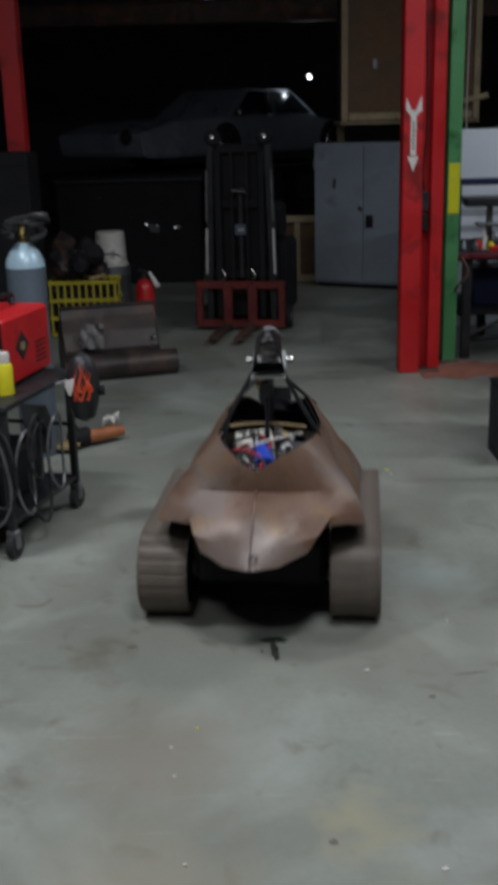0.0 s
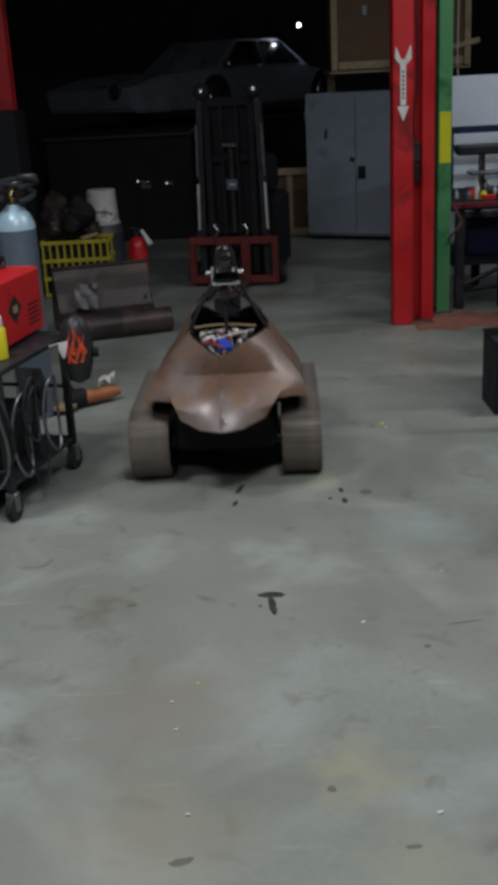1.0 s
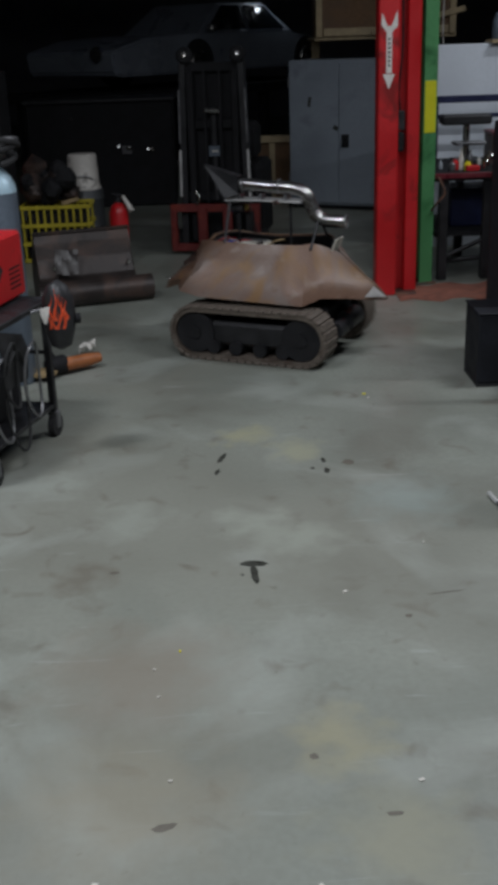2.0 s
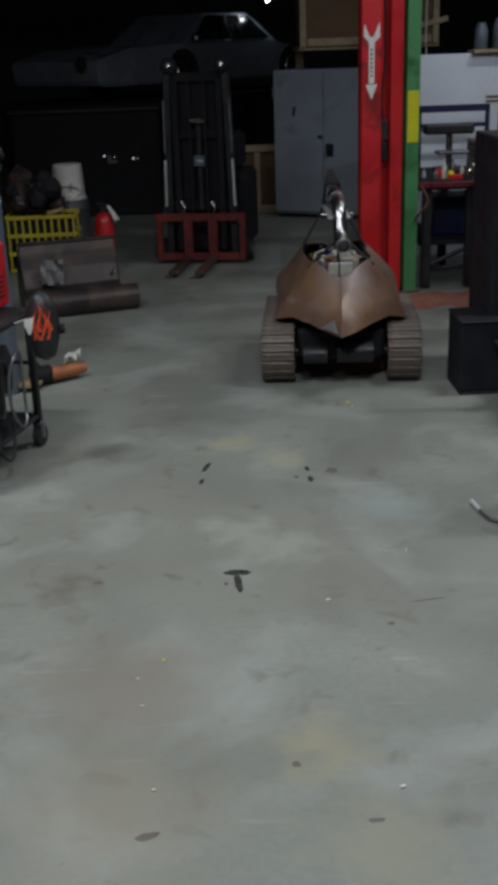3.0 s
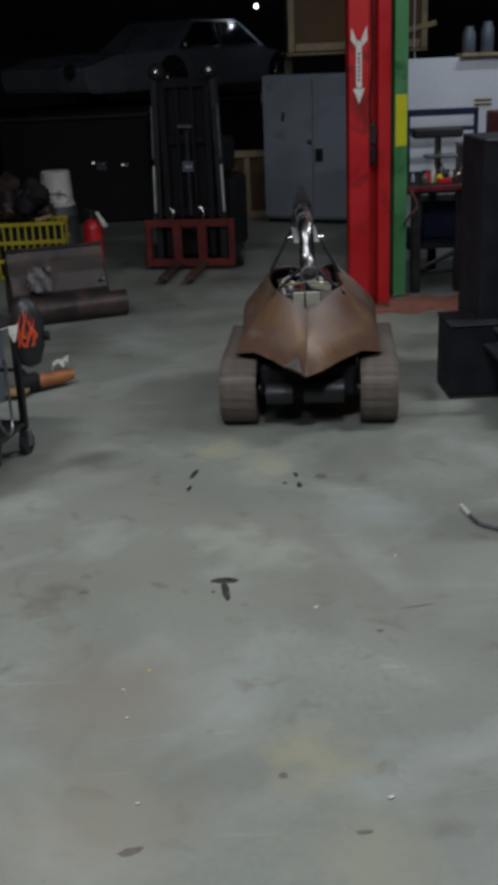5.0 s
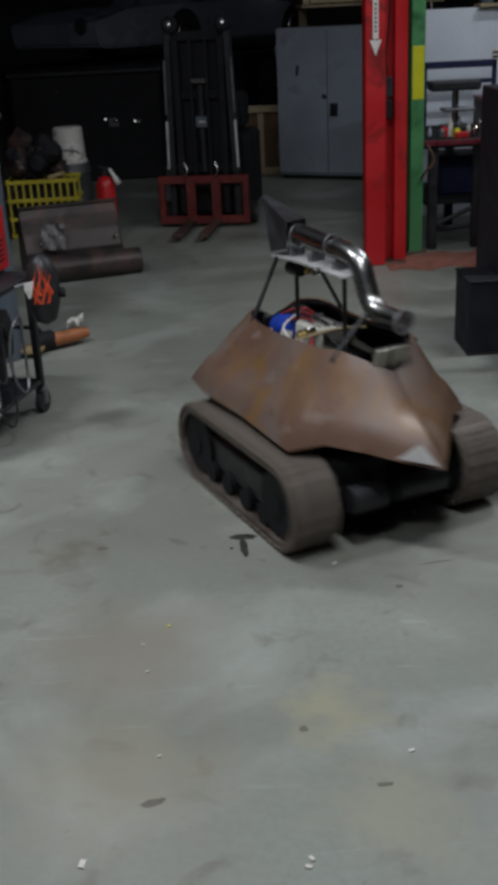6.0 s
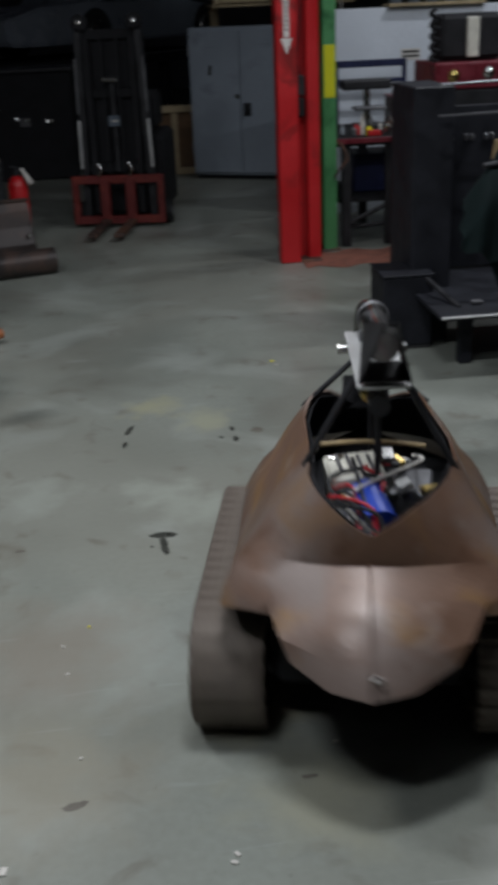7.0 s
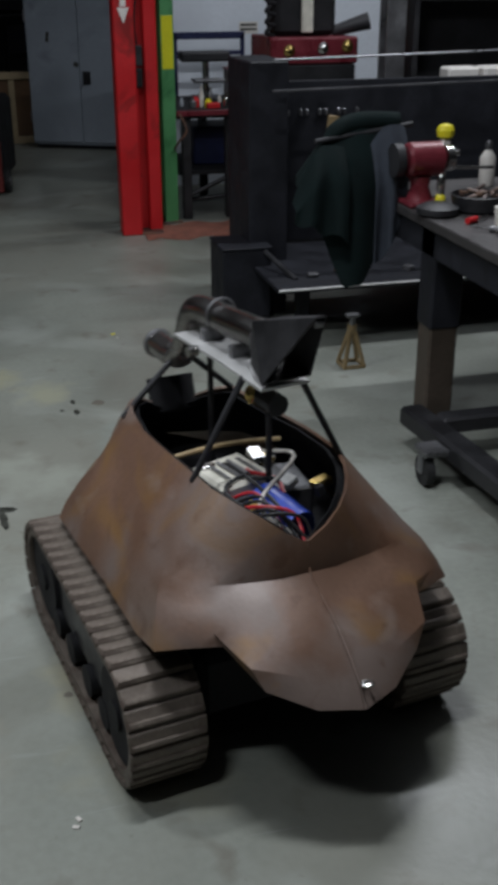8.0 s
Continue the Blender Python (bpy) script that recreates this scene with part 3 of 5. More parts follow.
green = h_column("green_column", "green painted steel H-column with a yellow painted band", GREENPAINT, 1.352, 7.16, 0.092, 0.15, 12)
part("yellow_band", box((0.086, 0.019, 0.33), (0, -0.075, 1.16), bevel=0.008), YELLOWPAINT, green)
hk = tagged(part("red_air_hose", sweep(curve([(1.43, 7.05, 0.72), (1.47, 7.02, 0.62), (1.42, 7.03, 0.55), (1.39, 7.05, 0.50)], 6), 0.008), RUSTDARK),
            "short reddish rubber hose looped round a green column", "hose")
far_red = h_column("red_column", "red painted steel column standing in the dark", REDPAINT, -1.74, 8.5, 0.14, 0.14, 0)


# ---- welding corner ----
def caster(parent, x, y, r=0.05, name="caster"):
    c = part(name, rod((x - 0.014, y, r), (x + 0.014, y, r), r, 18), RUBBER, parent, "rubber caster wheel", smooth=True)
    part("fork", box((0.05, 0.035, r + 0.03), (x, y, r * 1.55), bevel=0.006), GREYSTEEL, c)
    return c


cart = thing("welding_cart", "dark steel welding cart on casters with hanging cables", "cart", pose(-1.08, 4.16, 0, 0, 0, -16))
W, D = 0.22, 0.29
for x in (-W, W):
    for y in (-D, D):
        part("leg", box((0.03, 0.03, 0.52), (x, y, 0.35), bevel=0.004), BLACKSTEEL, cart)
        caster(cart, x, y, 0.05)
part("top_shelf", box((0.50, 0.64, 0.025), (0, 0, 0.605)), BLACKSTEEL, cart)
part("lower_shelf", box((0.46, 0.60, 0.02), (0, 0, 0.14)), BLACKSTEEL, cart)
for y in (-D, D):
    part("rail", rod((-W, y, 0.38), (W, y, 0.38), 0.009), BLACKSTEEL, cart)
part("tool_box", box((0.3, 0.36, 0.2), (-0.03, 0.02, 0.251), bevel=0.012), MATTBLACK, cart, "black box on the lower shelf")
for k, (x, y, r, z) in enumerate(((0.20, -0.31, 0.12, 0.36), (0.16, -0.32, 0.15, 0.32), (0.10, -0.33, 0.10, 0.42), (0.05, -0.325, 0.14, 0.30))):
    pts = [(x + r * 0.55 * math.sin(a), y + 0.01 * math.cos(3 * a), z + r * 1.25 * math.cos(a)) for a in (i * math.tau / 22 for i in range(23))]
    part("cable_loop", sweep(pts, 0.0065, 6, cap=False), (RUBBER, GREYSTEEL, RUBBER, RUBBER)[k], cart, smooth=True)
for k, (y, r, z) in enumerate(((-0.22, 0.13, 0.33), (-0.12, 0.16, 0.30), (-0.17, 0.10, 0.42), (-0.02, 0.12, 0.36))):
    pts = [(0.262 + 0.012 * k + 0.01 * math.cos(2 * a), y + r * 0.55 * math.sin(a), z + r * 1.3 * math.cos(a)) for a in (i * math.tau / 22 for i in range(23))]
    part("cable_loop", sweep(pts, 0.006, 6, cap=False), (GREYSTEEL, RUBBER, RUBBER, GREYSTEEL)[k], cart, smooth=True)
part("clamp_cloth", sheet([[(0.255, -0.2 + 0.05 * i, 0.60 - 0.015 * i) for i in range(5)],
                           [(0.265 + 0.01 * math.sin(i * 2), -0.2 + 0.05 * i, 0.48) for i in range(5)],
                           [(0.262 + 0.012 * math.sin(i * 2 + 1), -0.19 + 0.045 * i, 0.36) for i in range(5)]], 0.004), RUBBER, cart)

welder = thing("welding_machine", "red and black welding machine on a steel cart", "welder", pose(-1.04, 4.27, 0.6175, 0, 0, -14))
part("case", box((0.26, 0.42, 0.27), (0, 0, 0.145), bevel=0.012), REDPAINT, welder)
part("front_panel", box((0.24, 0.02, 0.25), (0, -0.215, 0.145), bevel=0.006), MATTBLACK, welder, "black front panel")
for k in range(2):
    part("dial", rod((-0.05 + 0.1 * k, -0.245, 0.20), (-0.05 + 0.1 * k, -0.225, 0.20), 0.022, 16), GREYSTEEL, welder, smooth=True)
part("badge", box((0.003, 0.085, 0.085), (0.1305, -0.06, 0.15), (45, 0, 0), 0), BLACKSTEEL, welder, "dark diamond badge")
part("badge_mark", box((0.003, 0.04, 0.03), (0.1325, -0.06, 0.15), (0, 0, 0), 0), TAN, welder)
part("handle", sweep(curve([(0, -0.14, 0.28), (0, -0.13, 0.325), (0, 0.13, 0.325), (0, 0.14, 0.28)], 5), 0.011), BLACKSTEEL, welder, smooth=True)
for k in range(5):
    part("vent", box((0.004, 0.10, 0.006), (0.131, 0.11, 0.06 + 0.02 * k), bevel=0), MATTBLACK, welder)

can = thing("spray_can", "yellow spray can with white cap on the cart", "spray can", pose(-0.965, 3.97, 0.6175))
part("body", lathe([(0.032, 0), (0.036, 0.004), (0.036, 0.115), (0.028, 0.128)], 18), YELLOW, can, smooth=True)
part("cap", lathe([(0.027, 0.129), (0.028, 0.16), (0.024, 0.167)], 16), WHITEPLASTIC, can, "white cap", smooth=True)

helmet = thing("welding_helmet", "black welding helmet with red flame decal hanging on the cart", "helmet", pose(-0.682, 4.10, 0.615, 0, 0, 25) @ Matrix.Diagonal((0.82, 0.82, 1.12, 1)))
prof = [(0.012, -0.13), (0.05, -0.115), (0.073, -0.06), (0.082, 0.0), (0.075, 0.06), (0.05, 0.10), (0.012, 0.12)]
part("shell", lathe(prof, 20, Matrix.Diagonal((1, 0.85, 1, 1))), BLACKSTEEL, helmet, smooth=True)
rng = random.Random(9)
for k in range(8):
    a0 = -2.45 + 0.15 * k
    h = rng.uniform(0.07, 0.12)
    rows = []
    for i in range(7):
        z = -0.045 + h * i / 6 + 0.03 * (k % 2)
        r = np.interp(z, [p[1] for p in prof], [p[0] for p in prof]) + 0.0015
        w = 0.10 * (1 - i / 6.2)
        a = a0 + 0.10 * math.sin(i * 1.3 + k)
        rows.append([(r * math.cos(a + w * q), 0.85 * r * math.sin(a + w * q), z) for q in (-1, 0, 1)])
    part("flame", sheet(rows, 0.001), FLAME, helmet, "red flame decal")
part("knob", rod((0.07, -0.03, -0.02), (0.095, -0.035, -0.02), 0.018, 14), MATTBLACK, helmet, smooth=True)
part("hook_strap", sheet([[(-0.105, -0.05, 0.035), (-0.06, -0.06, 0.04)], [(-0.105, -0.05, 0.01), (-0.07, -0.062, 0.005)], [(-0.09, -0.05, -0.02), (-0.08, -0.055, -0.022)]], 0.003), WHITEVINYL, helmet, "white strap")
part("hanger", rod((-0.075, 0.02, 0.02), (-0.13, 0.03, 0.012), 0.006), GREYSTEEL, helmet)

cyl = thing("gas_cylinder", "grey gas cylinder with pale blue shoulder standing on floor", "gas cylinder", pose(-1.095, 5.2, 0))
part("body", lathe([(0.09, 0), (0.096, 0.02), (0.096, 0.955)], 28), CYLGREY, cyl, smooth=True)
part("shoulder", lathe([(0.096, 0.956), (0.092, 0.99), (0.072, 1.03), (0.045, 1.06), (0.03, 1.075)], 28), CYLBLUE, cyl, "pale blue shoulder", smooth=True)
part("valve", lathe([(0.022, 1.075), (0.022, 1.12), (0.014, 1.13), (0.014, 1.155)], 14), BRASS, cyl, smooth=True)
part("gauge", rod((0.03, -0.03, 1.12), (0.05, -0.06, 1.12), 0.028, 16), CHROME, cyl, smooth=True)
for k in range(4):
    pts = [(0.02 + (0.088 + 0.006 * k) * math.cos(a), (0.08 + 0.004 * k) * math.sin(a) - 0.02, 1.12 + 0.018 * k + 0.05 * math.sin(a * 0.5 + k)) for a in (i * 5.4 / 18 - 1.2 for i in range(19))]
    part("hose", sweep(pts, 0.015, 8), (RUBBER, RUBBER, GREYSTEEL, RUBBER)[k], cyl, "hose hung over the valve", smooth=True)

grinder = thing("angle_grinder", "orange and black power tool lying on the floor", "power tool", pose(-0.80, 5.33, 0.0, 0, 0, 35))
part("body", lathe([(0.028, -0.10), (0.036, -0.08), (0.034, 0.05), (0.026, 0.11)], 16, pose(0.02, 0, 0.055, 0, 90, 0)), TOOLORANGE, grinder, smooth=True)
part("motor_housing", lathe([(0.04, -0.05), (0.05, -0.03), (0.05, 0.05), (0.035, 0.07)], 16, pose(-0.12, 0.02, 0.055, 0, 90, 0)), MATTBLACK, grinder, smooth=True)
part("guard", rod((-0.2, 0.0, 0.03), (-0.2, 0.0, 0.045), 0.07, 20), TAN, grinder, smooth=True)
part("side_handle", rod((-0.1, 0.05, 0.06), (-0.08, 0.16, 0.08), 0.017, 12), MATTBLACK, grinder, smooth=True)
rag = tagged(part("paper_rag", sheet([[(-0.83 + 0.022 * i, 5.60 + 0.03 * j, 0.012 + 0.05 * math.sin(2.1 * i + j) ** 2 + 0.008 * i) for i in range(5)] for j in range(4)], 0.002), WHITEPLASTIC),
             "crumpled white paper rag lying on concrete", "rag")

bucket = thing("loader_bucket", "scratched brown steel loader bucket lying on the floor", "bucket", pose(-0.86, 7.02, 0, 0, 0, 18))
outline = [(-0.17, 0.03), (-0.19, 0.10), (-0.16, 0.16), (-0.10, 0.19), (-0.045, 0.30), (-0.02, 0.40), (0.0, 0.455), (0.03, 0.46), (0.16, 0.30), (0.20, 0.12), (0.16, 0.01), (-0.10, 0.0)]
bm = bmesh.new()
ends = [[bm.verts.new((x, y, z)) for y, z in outline] for x in (-0.40, 0.235)]
bm.faces.new(ends[0])
bm.faces.new(ends[1][::-1])
for k in range(len(outline)):
    bm.faces.new((ends[0][k], ends[0][k - 1], ends[1][k - 1], ends[1][k]))
bmesh.ops.bevel(bm, geom=bm.edges[:], offset=0.006, segments=1, affect="EDGES")
part("body", bm, BUCKETSTEEL, bucket)
part("cutting_edge", rod((-0.42, -0.15, 0.085), (0.335, -0.15, 0.085), 0.083, 20), BUCKETSTEEL, bucket, "round steel roll", smooth=True)
part("lip", box((0.645, 0.03, 0.02), (-0.0825, 0.01, 0.465)), BUCKETSTEEL, bucket)
for x in (-0.30, 0.20):
    part("bolt", rod((x, -0.085, 0.255), (x + 0.002, -0.105, 0.25), 0.012, 8), CHROME, bucket)
bag = tagged(part("plastic_bag", sheet([[(-1.10 + 0.03 * i, 6.78 + 0.012 * j + 0.012 * math.sin(2.3 * i + 1.7 * j), 0.22 + 0.03 * j + 0.006 * math.sin(i * 1.9)) for i in range(6)] for j in range(6)], 0.002), WRAP, smooth=True),
             "crumpled shiny plastic wrapping on a steel bucket", "wrapping")

crate = thing("plastic_crate", "yellow slatted plastic crate standing on floor", "crate", pose(-1.30, 8.5, 0))
for z in (0.02, 0.15, 0.29, 0.43):
    for y in (-0.15, 0.15):
        part("rim", box((0.54, 0.018, 0.03), (0, y, z)), CRATEYELLOW, crate)
    for x in (-0.27, 0.27):
        part("rim", box((0.018, 0.30, 0.03), (x, 0, z)), CRATEYELLOW, crate)
for k in range(10):
    for y in (-0.15, 0.15):
        part("slat", box((0.016, 0.012, 0.42), (-0.255 + 0.0567 * k, y, 0.225), bevel=0.002), CRATEYELLOW, crate)
part("bottom", box((0.54, 0.30, 0.012), (0, 0, 0.012)), CRATEYELLOW, crate)
part("filling", box((0.48, 0.25, 0.36), (0, 0, 0.20), bevel=0.03), MATTBLACK, crate, "dark scrap filling")
for k in range(18):
    bm = bmesh.new()
    bmesh.ops.create_icosphere(bm, subdivisions=2, radius=rng.uniform(0.06, 0.11), matrix=Matrix.Translation((rng.uniform(-0.2, 0.10), rng.uniform(-0.06, 0.08), 0.47 + rng.uniform(0, 0.26))))
    for v in bm.verts:
        v.co += Vector((noise.noise(v.co * 14), noise.noise(v.co * 14 + Vector((5, 0, 0))), noise.noise(v.co * 14 + Vector((0, 9, 0))))) * 0.03
    part("scrap_lump", bm, (MATTBLACK, BUCKETSTEEL)[k % 2], crate, "dark scrap lump")
part("glove", box((0.14, 0.05, 0.03), (0.12, -0.13, 0.47), (0, -12, 15), 0.012), TAN, crate, "tan work glove")

drum = thing("steel_drum", "grey steel drum in the shade with bucket on top", "drum", pose(-1.12, 8.86, 0))
part("body", lathe([(0.15, 0), (0.155, 0.01), (0.155, 0.2), (0.162, 0.21), (0.155, 0.22), (0.155, 0.42), (0.162, 0.43), (0.155, 0.44), (0.155, 0.49), (0.15, 0.50)], 28), DRUMGREY, drum, smooth=True)
pail = thing("plastic_bucket", "dirty white plastic bucket upside down on a drum", "bucket", pose(-1.12, 8.86, 0.50))
part("body", lathe([(0.14, 0), (0.143, 0.012), (0.13, 0.03), (0.118, 0.27), (0.105, 0.28)], 28), WHITEPLASTIC, pail, smooth=True)
part("handle", sweep(curve([(-0.12, -0.03, 0.03), (-0.08, -0.13, 0.10), (0.05, -0.135, 0.11), (0.12, -0.03, 0.03)], 6), 0.005), GREYSTEEL, pail)

ext = thing("fire_extinguisher", "red fire extinguisher with white hose horn on floor", "fire extinguisher", pose(-0.78, 8.06, 0))
part("body", lathe([(0.062, 0), (0.07, 0.015), (0.07, 0.42), (0.05, 0.47), (0.022, 0.49)], 22), REDPAINT, ext, smooth=True)
part("valve", lathe([(0.02, 0.49), (0.02, 0.53), (0.012, 0.535)], 12), BLACKSTEEL, ext, smooth=True)
part("lever", box((0.11, 0.02, 0.012), (0.01, 0, 0.545), (0, 12, 0)), BLACKSTEEL, ext)
part("horn", rod((0.04, -0.02, 0.54), (0.105, -0.05, 0.43), 0.012, 12, r2=0.024), WHITEPLASTIC, ext, "white discharge horn", smooth=True)


# ---- stacker lift truck ----
lift = thing("stacker_truck", "dark lift truck with black mast and red fork carriage", "forklift", pose(-0.04, 8.48, 0, 0, 0, -11))
for sx in (-1, 1):
    part("mast_rail", box((0.055, 0.09, 1.40), (sx * 0.245, 0.04, 0.75), (0, sx * -1.5, 0), 0.006), BLACKSTEEL, lift)
    part("guide_strip", box((0.016, 0.012, 0.40), (sx * 0.262, -0.012, 1.06), (0, sx * -1.5, 0), 0.003), GREYSTEEL, lift, "worn bright guide strip")
    part("guide_strip", box((0.02, 0.012, 0.36), (sx * 0.272, -0.012, 0.63), (0, sx * -1.5, 0), 0.003), ALU, lift)
    part("inner_rail", box((0.05, 0.07, 1.30), (sx * 0.175, 0.02, 0.75), (0, 0, 0), 0.006), MATTBLACK, lift)
    lamp = part("work_light", lathe([(0.03, -0.04), (0.06, -0.02), (0.065, 0.02), (0.05, 0.04)], 18, pose(sx * 0.205, 0.02, 1.50, 75, 0, 0)), MATTBLACK, lift, smooth=True)
    part("lens", lathe([(0.022, 0.041), (0.018, 0.046), (0.006, 0.048)], 16, pose(sx * 0.205, 0.02, 1.50, 75, 0, 0)), CHROME, lamp, smooth=True)
    part("fork", box((0.075, 0.62, 0.03), (sx * 0.10, -0.37, 0.055), bevel=0.006), RUSTDARK, lift)
    part("fork_heel", box((0.075, 0.035, 0.34), (sx * 0.10, -0.075, 0.21), bevel=0.006), ORANGE, lift)
    part("side_guard", box((0.05, 0.05, 0.36), (sx * 0.335, -0.06, 0.21), bevel=0.006), ORANGE, lift)
    wheel = part("wheel", rod((sx * 0.30, 0.10, 0.09), (sx * 0.39, 0.10, 0.09), 0.09, 20), RUBBER, lift, smooth=True)
    part("hub", rod((sx * 0.385, 0.10, 0.09), (sx * 0.395, 0.10, 0.09), 0.04, 14), GREYSTEEL, wheel, smooth=True)
    part("chain", box((0.02, 0.012, 1.0), (sx * 0.06, -0.015, 0.9), bevel=0.002), MATTBLACK, lift)
for z in (0.06, 0.37):
    part("carriage_bar", box((0.72, 0.04, 0.06), (0, -0.055, z), bevel=0.005), ORANGE, lift, "red carriage bar")
for z in (0.45, 1.0, 1.42):
    part("cross_member", box((0.46, 0.04, 0.07), (0, 0.05, z), bevel=0.005), MATTBLACK, lift)
part("mast_screen", box((0.34, 0.012, 0.95), (0, 0.085, 0.92), bevel=0.002), MATTBLACK, lift, "dark mast guard")
part("lift_cylinder", rod((0, 0.04, 0.42), (0, 0.04, 1.12), 0.032, 16), BLACKSTEEL, lift, smooth=True)
part("cylinder_head", box((0.12, 0.06, 0.03), (0, -0.005, 1.10), (0, 5, 0), 0.006), CHROME, lift)
part("plate", box((0.10, 0.008, 0.08), (0.01, -0.005, 0.80), bevel=0.002), CYLGREY, lift, "grey data plate")
part("data_bar", box((0.05, 0.004, 0.015), (0.01, -0.011, 0.80), bevel=0), WHITEPLASTIC, lift)
part("body", box((0.66, 0.7, 0.62), (0, 0.55, 0.36), bevel=0.04), MATTBLACK, lift)
part("rear_cover", box((0.5, 0.45, 0.3), (0, 0.62, 0.82), bevel=0.04), MATTBLACK, lift)
for x in (-0.14, 0.10):
    part("shackle", sweep(curve([(x, -0.09, 0.40), (x + 0.03, -0.11, 0.45), (x, -0.10, 0.50)], 5), 0.008), CHROME, lift)

# ---- cabinet, crate and loft ----
cab = thing("steel_cabinet", "grey-blue two-door steel cabinet, scuffed, standing on floor", "cabinet", pose(1.275, 10.72, 0, 0, 0, -27))
part("body", box((1.04, 0.48, 1.36), (0, 0.02, 0.72), bevel=0.006), CABPAINT, cab)
part("plinth", box((1.0, 0.44, 0.05), (0, 0.03, 0.025)), MATTBLACK, cab)
for sx in (-1, 1):
    door = part("door", box((0.508, 0.022, 1.31), (sx * 0.258, -0.232, 0.72), bevel=0.005), CABPAINT, cab)
    part("hinge", rod((sx * 0.515, -0.243, 1.15), (sx * 0.515, -0.243, 1.25), 0.010), GREYSTEEL, door)
    part("hinge", rod((sx * 0.515, -0.243, 0.25), (sx * 0.515, -0.243, 0.35), 0.010), GREYSTEEL, door)
    for k in range(3):
        part("louvre", box((0.16, 0.006, 0.012), (sx * 0.258, -0.245, 1.22 + 0.03 * k), bevel=0.002), CABPAINT, door)
part("handle_plate", box((0.075, 0.012, 0.12), (0.07, -0.249, 0.66), bevel=0.003), BLACKSTEEL, cab, "black lock handle")
part("handle", box((0.02, 0.03, 0.10), (0.07, -0.27, 0.66), (0, 20, 0), 0.004), BLACKSTEEL, cab)
part("scuff", box((0.03, 0.002, 0.09), (-0.30, -0.2445, 1.02), (0, 8, 0), 0), OIL, cab, "dark scuff mark")
part("scuff", box((0.05, 0.002, 0.04), (-0.03, -0.2445, 0.78), (0, 25, 0), 0), OIL, cab)

pal = thing("wooden_crate", "pale pine slatted crate leaning in the shade", "crate", pose(0.52, 11.1, 0, 0, 0, -4))
for x in (-0.22, 0.03, 0.24):
    part("post", box((0.06, 0.03, 0.68), (x, 0, 0.34)), PINE, pal)
for z in (0.03, 0.64):
    part("rail", box((0.52, 0.025, 0.07), (0, -0.028, z + 0.01)), PINE, pal)
part("back_panel", box((0.50, 0.015, 0.62), (0, 0.025, 0.33)), PLY, pal)
part("side", box((0.02, 0.45, 0.66), (-0.24, 0.26, 0.33)), PLY, pal)

loft = thing("storage_loft", "brown plywood storage box on timber posts above cabinet", "storage box", pose(1.62, 10.95, 0))
part("panel", box((1.30, 0.02, 1.5), (0, -0.35, 2.35)), PLY, loft)
part("bottom_board", box((1.34, 0.75, 0.03), (0, 0.02, 1.585)), PINE, loft)
part("edge_strip", box((0.06, 0.03, 1.5), (-0.63, -0.377, 2.35)), PINE, loft, "pale timber edge")
part("edge_strip", box((0.06, 0.03, 1.5), (0.63, -0.377, 2.35)), PINE, loft)
part("edge_strip", box((1.18, 0.03, 0.07), (0, -0.377, 1.64)), PINE, loft)
part("diagonal_brace", box((0.9, 0.02, 0.05), (0.30, -0.405, 1.72), (0, -12, 0)), PINE, loft)
for x in (-0.6, 0.6):
    part("post", box((0.08, 0.08, 1.57), (x, 0.33, 0.785)), PINE, loft)
    part("side_panel", box((0.02, 0.7, 1.5), (x * 1.03, 0.02, 2.35)), PLY, loft)
part("latch", box((0.05, 0.012, 0.09), (-0.34, -0.368, 2.12)), GREYSTEEL, loft)
cord = tagged(part("hanging_cord", sweep([(2.02, 9.9, 4.995), (2.03, 9.9, 3.0), (2.02, 9.9, 1.62), (2.03, 9.9, 1.5)], 0.007), WHITEPLASTIC), "thin pale cord hanging from the ceiling", "cord")

# ---- far dark end ----
trailer = thing("car_lift_platform", "dark steel lift platform carrying a car in gloom", "car lift", pose(-0.41, 14.8, 0, 0, 0, 50))
part("deck", box((4.6, 1.9, 0.12), (0, 0, 1.01)), MATTBLACK, trailer)
for x in (-2.1, -0.7, 0.7, 2.1):
    for y in (-0.8, 0.8):
        part("post", box((0.12, 0.12, 0.95), (x, y, 0.475)), MATTBLACK, trailer)
car = thing("old_car", "faded grey saloon car parked on a lift platform", "car", pose(-0.41, 14.8, 1.07, 0, 0, 50))
hull = [(-2.0, 0.20), (-2.05, 0.45), (-1.5, 0.58), (-0.75, 0.62), (1.3, 0.62), (1.95, 0.55), (2.05, 0.25), (1.9, 0.17), (-1.9, 0.17)]
cabin = [(-0.45, 0.60), (0.10, 0.98), (1.05, 0.98), (1.6, 0.60)]


def slab(profile, y0, y1, inset=0.0, bm=None):
    bm = bm or bmesh.new()
    a = [bm.verts.new((x, y0 + (inset if z > 0.8 else 0), z)) for x, z in profile]
    b = [bm.verts.new((x, y1 - (inset if z > 0.8 else 0), z)) for x, z in profile]
    bm.faces.new(a)
    bm.faces.new(b[::-1])
    for k in range(len(profile)):
        bm.faces.new((a[k], a[k - 1], b[k - 1], b[k]))
    bmesh.ops.bevel(bm, geom=bm.edges[:], offset=0.03, segments=2, affect="EDGES")
    return bm


